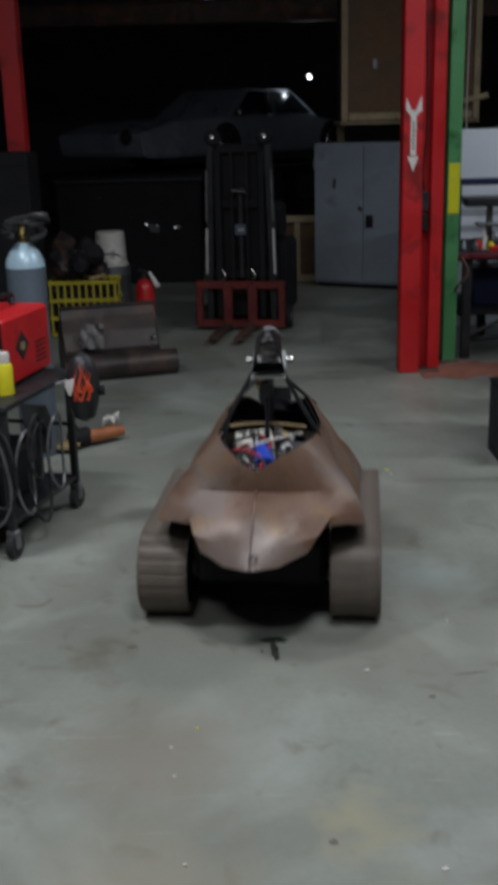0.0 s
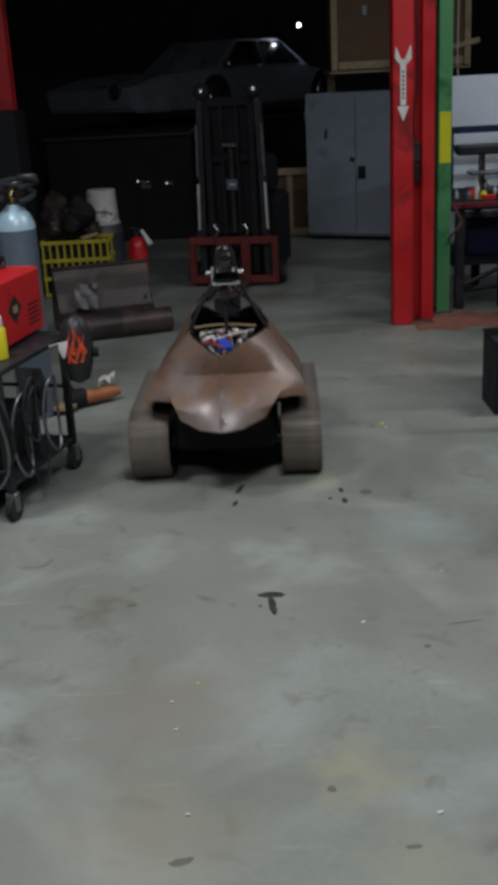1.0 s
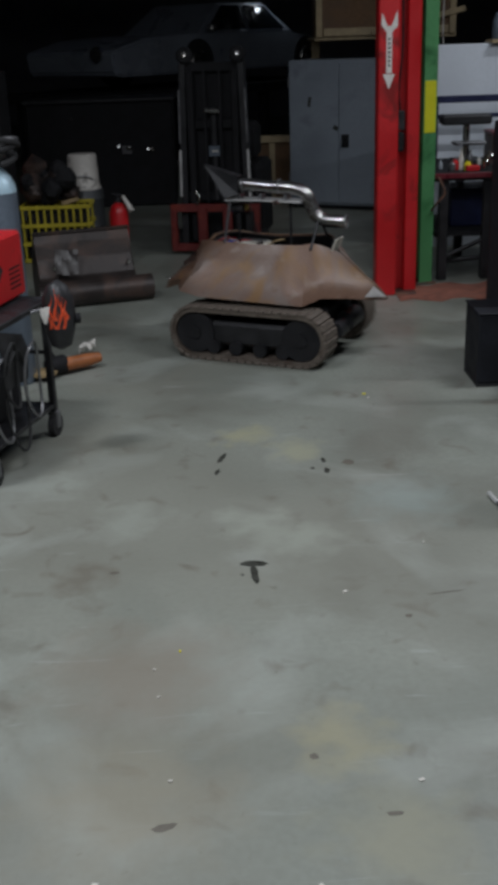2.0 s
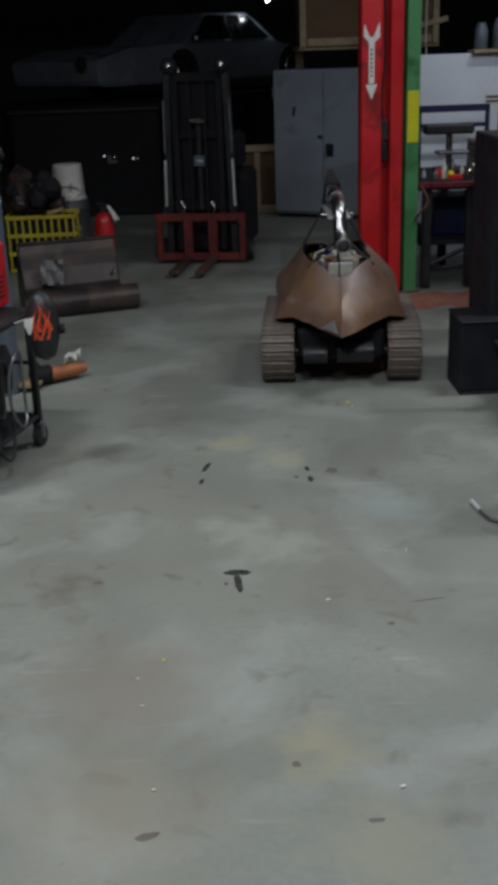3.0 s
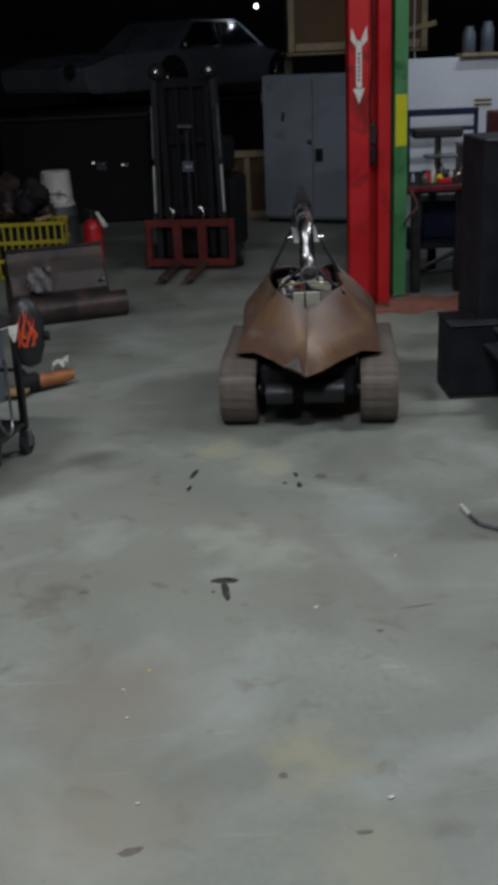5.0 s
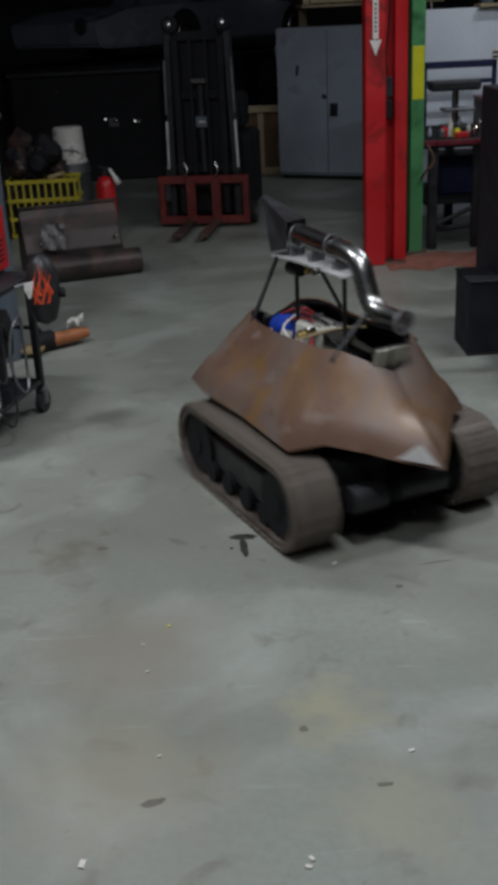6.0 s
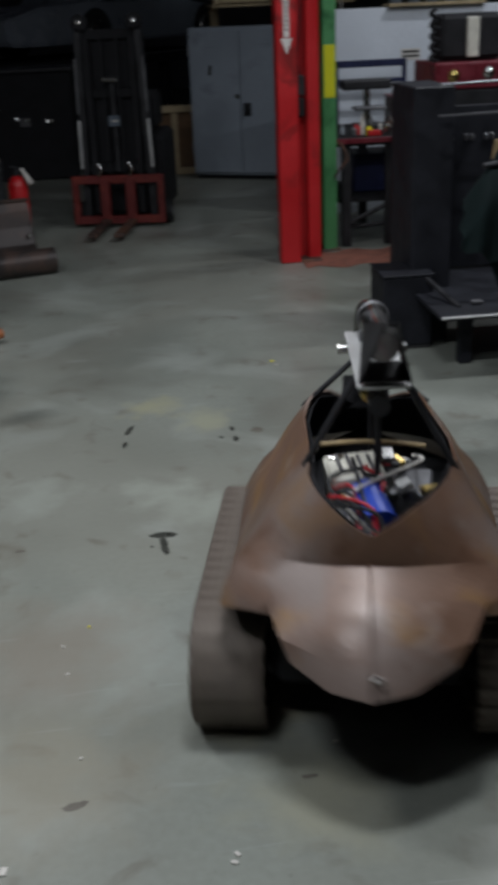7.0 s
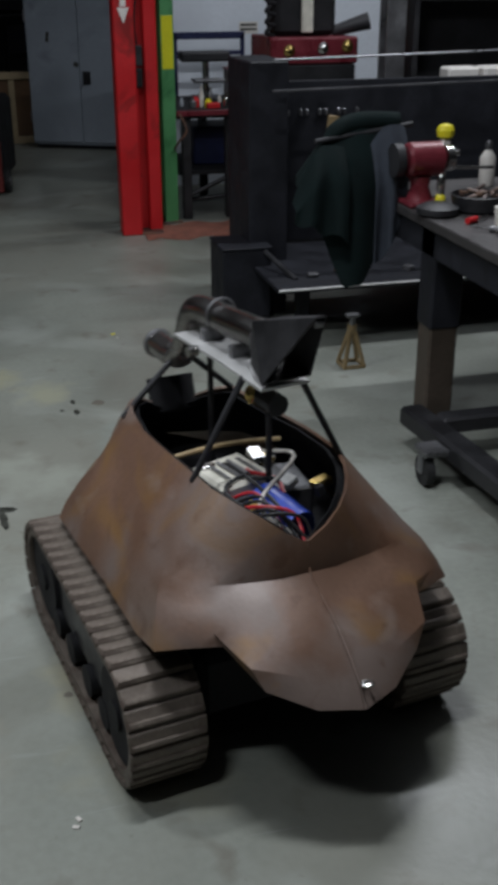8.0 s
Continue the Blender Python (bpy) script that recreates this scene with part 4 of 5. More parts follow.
part("body", slab(hull, -0.75, 0.75), CARGREY, car)
part("cabin", slab(cabin, -0.68, 0.68, 0.12), CARGREY, car)
for x0, x1, x2, x3 in ((-0.28, 0.12, 0.50, 0.50), (0.58, 0.58, 1.02, 1.36)):
    bm = bmesh.new()
    bm.faces.new([bm.verts.new(p) for p in ((x0, -0.69, 0.66), (x1, -0.585, 0.95), (x2, -0.585, 0.95), (x3, -0.69, 0.66))])
    bmesh.ops.solidify(bm, geom=bm.faces[:], thickness=0.02)
    part("window", bm, DARKGLASS, car)
for x in (-0.55, 1.75):
    w = part("wheel", rod((x, -0.77, 0.28), (x, -0.58, 0.28), 0.28, 24), RUBBER, car, smooth=True)
    part("hubcap", lathe([(0.15, 0), (0.14, 0.015), (0.04, 0.03)], 20, pose(x, -0.772, 0.28, 90, 0, 0)), CHROME, w, smooth=True)
    part("wheel", rod((x, 0.58, 0.28), (x, 0.77, 0.28), 0.28, 24), RUBBER, car, smooth=True)
part("headlight", rod((-2.03, -0.5, 0.42), (-2.07, -0.5, 0.42), 0.09, 16), CHROME, car, smooth=True)
part("mirror", box((0.12, 0.10, 0.08), (-0.3, -0.78, 0.68), bevel=0.02), CHROME, car)
mach = thing("machine_rack", "black machine rack with small bright knobs and glint dots in shade", "machine", pose(-1.2, 11.6, 0))
part("body", box((1.5, 0.7, 1.05), (0, 0, 0.525), bevel=0.02), MATTBLACK, mach)
part("top_tray", box((1.54, 0.74, 0.03), (0, 0, 1.07)), BLACKSTEEL, mach)
# knobs and glowing dots stand in for glints on dark machinery
for x, z, r in ((0.28, 0.60, 0.03), (0.52, 0.58, 0.03), (0.02, 0.70, 0.015), (-0.3, 0.9, 0.015)):
    part("knob", lathe([(r, 0), (r, 0.02), (r * 0.6, 0.035), (0.003, 0.04)], 14, pose(x, -0.35, z, 90, 0, 0)), CHROME, mach, smooth=True)
for x, z in ((0.18, 0.615), (0.477, 0.582)):
    part("glint_dot", lathe([(0.009, 0), (0.009, 0.012), (0.003, 0.016)], 10, pose(x, -0.356, z, 90, 0, 0)), GLINT, mach, "small glowing dot imitating a glint", smooth=True)
part("dial_plate", box((0.10, 0.01, 0.08), (0.26, -0.352, 0.58), bevel=0.002), GREYSTEEL, mach)
beam = thing("crane_beam", "faint grey steel crane beam under the ceiling", "beam", pose(0, 13.0, 2.85))
part("flange", box((13, 0.14, 0.02), (0, 0, -0.12)), RUSTDARK, beam)
part("flange", box((13, 0.14, 0.02), (0, 0, 0.12)), RUSTDARK, beam)
part("web", box((13, 0.015, 0.22), (0, 0, 0)), RUSTDARK, beam)
for x in (-6.3, 6.3):
    part("post", box((0.2, 0.2, 2.71), (x, 0, -1.495)), RUSTDARK, beam)
for nm, x, y, z, r in (("lamp_bulb", 0.96, 15.2, 2.20, 0.026),):
    lb = thing(nm, "small bright white bulb hanging in the dark", "light bulb", pose(x, y, z))
    part("globe", lathe([(0.008, -r), (r * 0.8, -r * 0.6), (r, 0), (r * 0.7, r * 0.7), (0.012, r)], 14), BULB, lb, smooth=True)
    part("cord", rod((0, 0, r), (0, 0, 5.0 - z), 0.005), MATTBLACK, lb)
mon = thing("wall_monitor", "small monitor with blue screen high in the dark", "monitor", pose(-0.36, 14.2, 3.02))
part("case", box((0.20, 0.05, 0.30), (0, 0, 0), bevel=0.008), MATTBLACK, mon)
part("screen", box((0.12, 0.01, 0.22), (0, -0.028, 0), bevel=0.002), SCREEN, mon, "glowing blue screen")
part("hanger", rod((0, 0, 0.15), (0, 0, 1.98), 0.012), MATTBLACK, mon)

# ---- bench against the white board ----
structure("partition_wall", box((1.95, 0.10, 1.52), (2.46, 8.47, 0.76), bevel=0.004), WHITEBOARD, "pale blue-white painted low partition wall", "wall")
bench = thing("workbench", "dark steel workbench with red tool trays", "workbench", pose(2.30, 7.62, 0))
part("top", box((1.75, 0.95, 0.05), (0, 0, 0.70)), MATTBLACK, bench)
part("edge_strip", box((1.75, 0.012, 0.035), (0, -0.483, 0.712), bevel=0.003), MAROON, bench, "red painted front edge")
for x in (-0.80, -0.50, 0.25, 0.80):
    for y in (-0.42, 0.42):
        part("leg", box((0.06, 0.06, 0.675), (x, y, 0.3375)), BLACKSTEEL, bench)
part("brace", rod((-0.80, -0.42, 0.15), (-0.10, -0.42, 0.45), 0.016), BLACKSTEEL, bench)
part("brace", rod((-0.80, -0.38, 0.12), (0.1, -0.38, 0.18), 0.016), BLACKSTEEL, bench)
part("lower_shelf", box((1.68, 0.8, 0.03), (0, 0.04, 0.30)), MATTBLACK, bench)
part("shelf_box", box((0.34, 0.4, 0.26), (-0.52, 0.05, 0.447), bevel=0.01), DARKBLUE, bench, "dark blue box")
part("shelf_box", box((0.4, 0.4, 0.3), (0.0, 0.05, 0.467), bevel=0.01), RUSTDARK, bench)
press = thing("drill_press", "black bench drill press among glass jars", "drill press", pose(1.78, 7.75, 0.725))
part("base", box((0.20, 0.24, 0.03), (0, 0, 0.015)), BLACKSTEEL, press)
part("column", rod((0, 0.06, 0.03), (0, 0.06, 0.30), 0.025, 14), CHROME, press, smooth=True)
part("head", box((0.36, 0.14, 0.07), (-0.02, 0.02, 0.30), bevel=0.015), BLACKSTEEL, press)
part("table", box((0.22, 0.16, 0.02), (0, -0.02, 0.14)), GREYSTEEL, press)
for k, (x, y, r, h, mt) in enumerate(((1.86, 7.4, 0.03, 0.11, CHROME), (1.95, 7.5, 0.035, 0.09, CHROME), (1.60, 7.35, 0.03, 0.07, REDPAINT), (1.68, 7.3, 0.025, 0.06, YELLOW),
                                     (2.02, 7.38, 0.05, 0.06, REDPAINT), (1.80, 7.28, 0.02, 0.08, CHROME), (2.12, 7.45, 0.03, 0.13, CHROME))):
    tagged(part("jar", lathe([(r * 0.9, 0), (r, 0.01), (r, h * 0.75), (r * 0.6, h * 0.85), (r * 0.6, h)], 14, pose(x, y, 0.725)), mt, smooth=True),
           ("small shiny metal tin on a bench", "small red pot on a bench", "small yellow pot on a bench")[0 if mt is CHROME else 1 if mt is REDPAINT else 2], "jar", "bench tins")
tray = thing("parts_box", "dark brown parts box standing on a bench", "box", pose(2.05, 7.72, 0.725))
part("body", box((0.26, 0.26, 0.20), (0, 0, 0.10), bevel=0.008), RUSTDARK, tray)
part("lid", box((0.27, 0.27, 0.02), (0, 0, 0.211), bevel=0.004), MAROON, tray)
GLASS = surface("cloudy_glass", (0.42, 0.46, 0.50), 0.12, 0.0, 0.15, 30, 0.02, 90)
clutter = random.Random(31)
for k in range(16):
    r, h, x, y = clutter.uniform(0.014, 0.032), clutter.uniform(0.05, 0.17), 1.52 + 0.062 * k, clutter.uniform(7.30, 7.62)
    if k % 4 == 3:
        tagged(part("red_block", box((r * 3.2, r * 2, 0.035), (x, y - 0.08, 0.7435), (0, 0, clutter.uniform(-20, 20)), 0.004), REDPAINT), "small red block lying on a bench", "block", "bench blocks")
    else:
        tagged(part("bottle", lathe([(r * 0.9, 0), (r, 0.008), (r, h * 0.6), (r * 0.45, h * 0.78), (r * 0.4, h)], 12, pose(x, y, 0.7255)), (GLASS, GREYSTEEL, WHITEPLASTIC)[k % 3], smooth=True),
               ("cloudy glass bottle standing on a bench", "grey metal bottle standing on a bench", "white plastic bottle standing on a bench")[k % 3], "bottle", "bench bottles")
frm = thing("blue_frame", "dark blue steel frame leaning against a white partition", "frame", pose(1.88, 8.07, 0.7265))
for x in (-0.27, 0.24):
    part("upright", box((0.03, 0.03, 0.43), (x, 0, 0.215)), DARKBLUE, frm)
part("top_bar", box((0.54, 0.03, 0.05), (-0.015, 0, 0.42)), DARKBLUE, frm)
part("shelf", box((0.48, 0.03, 0.03), (-0.015, 0, 0.30)), DARKBLUE, frm)
note = thing("wall_notice", "small paper notice with grey lines on partition", "notice", pose(2.26, 8.418, 1.18))
part("paper", box((0.15, 0.003, 0.085), (0, 0, 0)), WHITEVINYL, note)
for z in (0.02, -0.012):
    part("bar", box((0.13, 0.002, 0.016), (0, -0.0025, z), bevel=0), OIL, note)
dust = tagged(part("floor_dust", sheet([[(1.12 + 0.085 * i, 6.60 + 0.09 * j + 0.05 * math.sin(1.7 * i), 0.004 + 0.012 * max(0, math.sin(2.3 * i + 1.1 * j)) * (0 < i < 9) * (0 < j < 4)) for i in range(11)] for j in range(6)], 0.002), REDDUST),
              "thin heap of red-brown sweepings on concrete", "dust", kind="stuff")

# ---- dark rack and steel bench on the open side ----
rack = thing("steel_rack", "black steel rack with two bright rails and low shelf", "rack", pose(0, 0, 0))
part("end_panel", box((0.19, 0.42, 1.20), (1.43, 5.10, 0.60), bevel=0.006), RACKBLACK, rack)
part("end_panel", box((0.06, 0.42, 1.20), (3.10, 4.90, 0.60), bevel=0.006), RACKBLACK, rack)
for z, zz in ((1.09, 1.14), (1.225, 1.265)):
    part("rail", box((1.78, 0.022, 0.009), (2.27, 4.60, (z + zz) / 2), (0, -1.4, -4), 0.004), GREYSTEEL, rack, "bright worn steel rail")
part("back_panel", box((1.55, 0.02, 0.80), (2.32, 5.25, 0.68), bevel=0.003), RACKBLACK, rack)
part("low_shelf", box((1.75, 0.85, 0.02), (2.21, 4.80, 0.262), bevel=0.003), RACKBLACK, rack)
# thin pale strip paints the specular glint along the shelf edge
part("edge_glint", box((1.75, 0.012, 0.010), (2.21, 4.371, 0.268), bevel=0.003), ALU, rack, "pale strip for the glint on the shelf edge")
for x in (1.50, 3.0):
    part("foot", box((0.06, 0.06, 0.25), (x, 4.55, 0.125)), RACKBLACK, rack)
part("skirt", box((1.5, 0.015, 0.13), (2.28, 5.05, 0.18), bevel=0.003), RUSTDARK, rack)
for k in range(9):
    x, y = 1.55 + 0.16 * k, 4.55 + 0.2 * ((k * 7) % 3) / 3
    sc = tagged(part("steel_offcut", box((0.05 + 0.02 * (k % 3), 0.035, 0.016 + 0.01 * (k % 2)), (x, y, 0.284), (0, 0, 37 * k), 0.003), (GREYSTEEL, RUSTDARK, CHROME)[k % 3]),
                ("small grey steel offcut on a rack shelf", "small rusty steel offcut on a rack shelf", "small bright steel offcut on a rack shelf")[k % 3], "offcut", "offcuts on the shelf")
for k in range(8):
    part("hook", box((0.012, 0.03, 0.03), (1.62 + 0.05 * k + 0.02 * (k % 2), 5.225, 0.93), bevel=0.003), GREYSTEEL, rack)
sq = tagged(part("orange_square", box((0.06, 0.012, 0.10), (1.86, 5.225, 0.86), (0, 8, 0), 0.004), TAN), "small orange-brown tool hanging on a rack", "tool")
blk = thing("black_box", "matt black steel box on the floor beside a rack", "box", pose(1.30, 4.94, 0))
part("body", box((0.24, 0.28, 0.34), (0, 0, 0.185), bevel=0.008), RACKBLACK, blk)
part("lid", box((0.25, 0.29, 0.012), (0, 0, 0.361), bevel=0.004), RACKBLACK, blk)
part("brace", rod((0.08, -0.10, 0.35), (0.16, -0.42, 0.27), 0.012), BLACKSTEEL, blk)
part("foot", box((0.24, 0.28, 0.015), (0, 0, 0.0075)), RUBBER, blk)

chest = thing("tool_chest", "red tool chest with shiny tins on a dark stand", "tool chest", pose(2.10, 6.5, 0))
part("stand", box((0.52, 0.45, 1.07), (0, 0, 0.535), bevel=0.01), MATTBLACK, chest)
part("case", box((0.54, 0.46, 0.15), (0, 0, 1.147), bevel=0.01), MAROON, chest, "red steel drawer case")
for k, x in enumerate((-0.16, 0.05, 0.2)):
    part("knob", lathe([(0.03, 0), (0.035, 0.01), (0.02, 0.03), (0.004, 0.034)], 14, pose(x, -0.23, 1.15 + 0.01 * k, 90, 0, 0)), (BRASS, CHROME, BRASS)[k], chest, smooth=True)
eng = thing("machine_part", "dark cast machine part with cream box on a chest", "machine part", pose(2.08, 6.5, 1.223))
part("casting", box((0.38, 0.22, 0.26), (0, 0, 0.13), bevel=0.03), MATTBLACK, eng)
part("cream_box", box((0.07, 0.03, 0.22), (0.0, -0.13, 0.13), bevel=0.006), CREAM, eng, "narrow cream box")
for k in range(5):
    part("bracket", sweep(curve([(-0.19, -0.1, 0.06 * k), (-0.25, -0.12, 0.02 + 0.06 * k), (-0.22, -0.12, 0.05 + 0.06 * k)], 4), 0.012), MATTBLACK, eng)
part("spout", rod((0.18, -0.05, 0.02), (0.40, -0.10, 0.08), 0.03, 12, r2=0.05), BLACKSTEEL, eng, smooth=True)
pil = h_column("grey_column", "grey painted steel column behind a rack", GREYSTEEL, 2.32, 5.62, 0.11, 0.10, 0)
shelf2 = thing("wall_shelf", "dark shelf unit with ribbed bright edge and papers", "shelf", pose(3.05, 5.75, 0))
part("side", box((0.03, 0.4, 1.7), (-0.62, 0, 0.85)), BLACKSTEEL, shelf2)
part("side", box((0.03, 0.4, 1.7), (0.62, 0, 0.85)), BLACKSTEEL, shelf2)
part("back", box((1.24, 0.02, 1.7), (0, 0.19, 0.85)), MATTBLACK, shelf2)
for z, y, d in ((1.0, 0.0, 0.38), (1.44, 0.09, 0.20)):
    part("board", box((1.21, d, 0.025), (0, y, z)), BLACKSTEEL, shelf2)
for k in range(24):
    part("rib", box((0.014, 0.012, 0.03), (-0.57 + 0.05 * k, -0.017, 1.45), bevel=0.003), GREYSTEEL, shelf2)
for k in range(2):
    pp = tagged(part("paper_stack", box((0.19, 0.12, 0.085), (2.72 + 0.21 * k, 5.60, 1.0555), (0, 0, 5 * k), 0.012), WHITEVINYL), "white paper stack on a dark shelf", "paper", "papers")

tab = thing("welding_table", "grimy steel welding table with square legs on casters", "table", pose(0, 0, 0))
part("top", box((1.25, 2.10, 0.035), (2.19, 2.975, 0.775), bevel=0.004), TABLETOP, tab)
# aprons take near-black to carry the shade below the top
part("apron", box((0.03, 2.0, 0.10), (1.60, 2.95, 0.707), bevel=0.003), RACKBLACK, tab)
part("apron", box((1.2, 0.03, 0.10), (2.19, 3.98, 0.707), bevel=0.003), RACKBLACK, tab)
part("leg", box((0.11, 0.11, 0.757), (1.645, 3.37, 0.3785), bevel=0.008), BROWNLEG, tab, "grimy brown square leg")
part("leg", box((0.125, 0.125, 0.757), (2.72, 3.37, 0.3785), bevel=0.008), BROWNLEG, tab)
part("leg", box((0.125, 0.125, 0.757), (1.70, 2.02, 0.3785), bevel=0.008), BROWNLEG, tab)
part("leg", box((0.125, 0.125, 0.757), (2.72, 2.02, 0.3785), bevel=0.008), BROWNLEG, tab)
# dark cover added over the leg's upper half to imitate shade
part("leg_shade", box((0.12, 0.12, 0.36), (1.645, 3.37, 0.575), bevel=0.008), RACKBLACK, tab, "upper leg covered near-black for shade")
part("corner_cap", lathe([(0.02, 0.0), (0.075, 0.01), (0.075, 0.03), (0.04, 0.045)], 18, pose(1.625, 3.40, 0.79)), BLACKSTEEL, tab, smooth=True)
dolly = thing("dolly_beam", "dark steel dolly beam with caster under a table", "dolly", pose(0, 0, 0))
part("beam", box((0.09, 0.75, 0.07), (1.52, 2.84, 0.125), (0, 0, 5), 0.01), BLACKSTEEL, dolly)
part("cross_beam", box((0.8, 0.08, 0.06), (1.95, 3.10, 0.125), (0, 0, 0), 0.01), BLACKSTEEL, dolly)
caster(dolly, 1.415, 2.90, 0.055)
caster(dolly, 1.60, 2.50, 0.055)
caster(dolly, 2.25, 3.10, 0.045)
part("bracket", box((0.12, 0.09, 0.025), (1.45, 2.90, 0.125), bevel=0.005), GREYSTEEL, dolly)
part("bracket", box((0.09, 0.05, 0.03), (2.25, 3.10, 0.09), bevel=0.005), GREYSTEEL, dolly)

jack = thing("jack_stand", "small tan steel jack stand on concrete", "jack stand", pose(1.575, 4.07, 0))
for a in (45, 135, 225, 315):
    c, n = math.cos(radians(a)), math.sin(radians(a))
    part("leg", rod((0.062 * c, 0.062 * n, 0.008), (0.015 * c, 0.015 * n, 0.155), 0.010, 6), TAN, jack)
for a in (0, 90, 180, 270):
    part("foot_bar", box((0.10, 0.012, 0.014), (0.045 * math.cos(radians(a)), 0.045 * math.sin(radians(a)), 0.007), (0, 0, a + 90), 0.002), TAN, jack)
part("collar", rod((0, 0, 0.145), (0, 0, 0.185), 0.02, 12), TAN, jack)
part("post", rod((0, 0, 0.14), (0, 0, 0.225), 0.012, 10), GREYSTEEL, jack)
part("saddle", box((0.06, 0.03, 0.015), (0, 0, 0.228)), GREYSTEEL, jack)

vise = thing("bench_grinder", "maroon bench grinder on the table corner", "grinder", pose(1.64, 3.60, 0.7925))
part("foot", box((0.14, 0.14, 0.02), (0, -0.02, 0.01), bevel=0.006), MAROON, vise)
part("pedestal", lathe([(0.05, 0.02), (0.035, 0.06), (0.04, 0.10)], 18, pose(0, 0.0, 0)), MAROON, vise, smooth=True)
part("motor", lathe([(0.05, -0.07), (0.062, -0.06), (0.062, 0.06), (0.05, 0.07)], 22, pose(0.01, 0, 0.16, 0, 90, 0)), MAROON, vise, smooth=True)
part("wheel_guard", rod((0.09, 0, 0.16), (0.12, 0, 0.16), 0.045, 20), CHROME, vise, "bright wheel guard", smooth=True)
part("wheel_guard", rod((-0.11, 0, 0.16), (-0.08, 0, 0.16), 0.06, 20), BLACKSTEEL, vise, smooth=True)
part("clamp_rod", rod((0.10, -0.02, 0.13), (0.30, 0.02, 0.115), 0.006), CHROME, vise)
part("stand_bar", rod((-0.05, 0.05, 0.10), (-0.04, 0.145, 0.26), 0.012), BLACKSTEEL, vise)
part("hook_bar", rod((-0.36, 0.145, 0.215), (0.02, 0.145, 0.265), 0.010), BLACKSTEEL, vise)
glv = thing("yellow_valve", "yellow plastic knob on a white fitting", "valve", pose(1.775, 3.70, 0.7925))
part("stem", rod((0, 0, 0), (0, 0, 0.17), 0.012, 12), CHROME, glv, smooth=True)
part("fitting", box((0.035, 0.035, 0.055), (0, 0, 0.185), bevel=0.006), WHITEPLASTIC, glv, "white fitting")
bm = lathe([(0.012, 0.212), (0.03, 0.222), (0.034, 0.245), (0.026, 0.262), (0.008, 0.268)], 9)
part("knob", bm, YELLOW, glv, "yellow knob")
part("side_outlet", rod((0, 0, 0.165), (0.06, 0, 0.16), 0.012, 10), CHROME, glv, smooth=True)
sp = thing("yellow_bottle", "yellow bottle with bright metal neck", "bottle", pose(1.66, 3.46, 0.7925))
part("body", lathe([(0.016, 0), (0.018, 0.005), (0.018, 0.05), (0.012, 0.058)], 14), YELLOW, sp, smooth=True)
part("neck", lathe([(0.010, 0.058), (0.016, 0.085), (0.014, 0.12), (0.008, 0.13)], 14), CHROME, sp, smooth=True)
bt = thing("spray_bottle", "clear white bottle with grey cap standing on the table", "bottle", pose(2.04, 3.86, 0.7925))
part("body", lathe([(0.028, 0), (0.031, 0.006), (0.031, 0.11), (0.016, 0.135), (0.012, 0.14)], 18), WHITEPLASTIC, bt, smooth=True)
part("cap", lathe([(0.014, 0.141), (0.014, 0.165), (0.008, 0.175)], 14), GREYSTEEL, bt, smooth=True)
pan = thing("parts_pan", "black round pan full of rusty scrap on the table", "pan", pose(1.79, 3.42, 0.7925))
part("wall", lathe([(0.075, 0), (0.09, 0.01), (0.10, 0.06), (0.095, 0.062), (0.085, 0.02)], 24), BLACKSTEEL, pan, smooth=True)
for k in range(22):
    a, r = rng.uniform(0, 6.28), 0.08 * math.sqrt(rng.random())
    part("scrap_piece", box((rng.uniform(0.015, 0.05), 0.012, 0.010), (r * math.cos(a), r * math.sin(a), 0.05 + rng.uniform(0, 0.025)), (rng.uniform(-30, 30), rng.uniform(-30, 30), rng.uniform(0, 180)), 0.002), (RUST, RUSTDARK)[k % 2], pan)
cup = thing("white_cup", "pale plastic cup standing on the table", "cup", pose(1.745, 3.15, 0.7925))
part("body", lathe([(0.022, 0), (0.027, 0.06), (0.028, 0.07)], 18), WHITEPLASTIC, cup, smooth=True)
for k, (x, y, mt, lb) in enumerate(((1.70, 3.25, REDPAINT, "small red-handled tool lying on the table"), (1.80, 3.22, GREYSTEEL, "small grey steel tool lying on the table"),
                                    (1.68, 3.10, GREYSTEEL, "small grey steel tool lying on the table"), (1.74, 3.05, RUSTDARK, "small rusty steel tool lying on the table"))):
    tl = thing("hand_tool", lb, "tool", pose(x, y, 0.7925, 0, 0, 30 + 50 * k), "tools on the table")
    part("handle", rod((-0.05, 0, 0.012), (0.0, 0, 0.012), 0.011, 10), mt, tl, smooth=True)
    part("blade", box((0.07, 0.012, 0.008), (0.035, 0, 0.012), bevel=0.002), CHROME, tl)

# canvas jacket hung over the hook bar
coat = thing("work_jacket", "dark green canvas work jacket with grey lining, hanging", "jacket", pose(1.42, 3.74, 0))


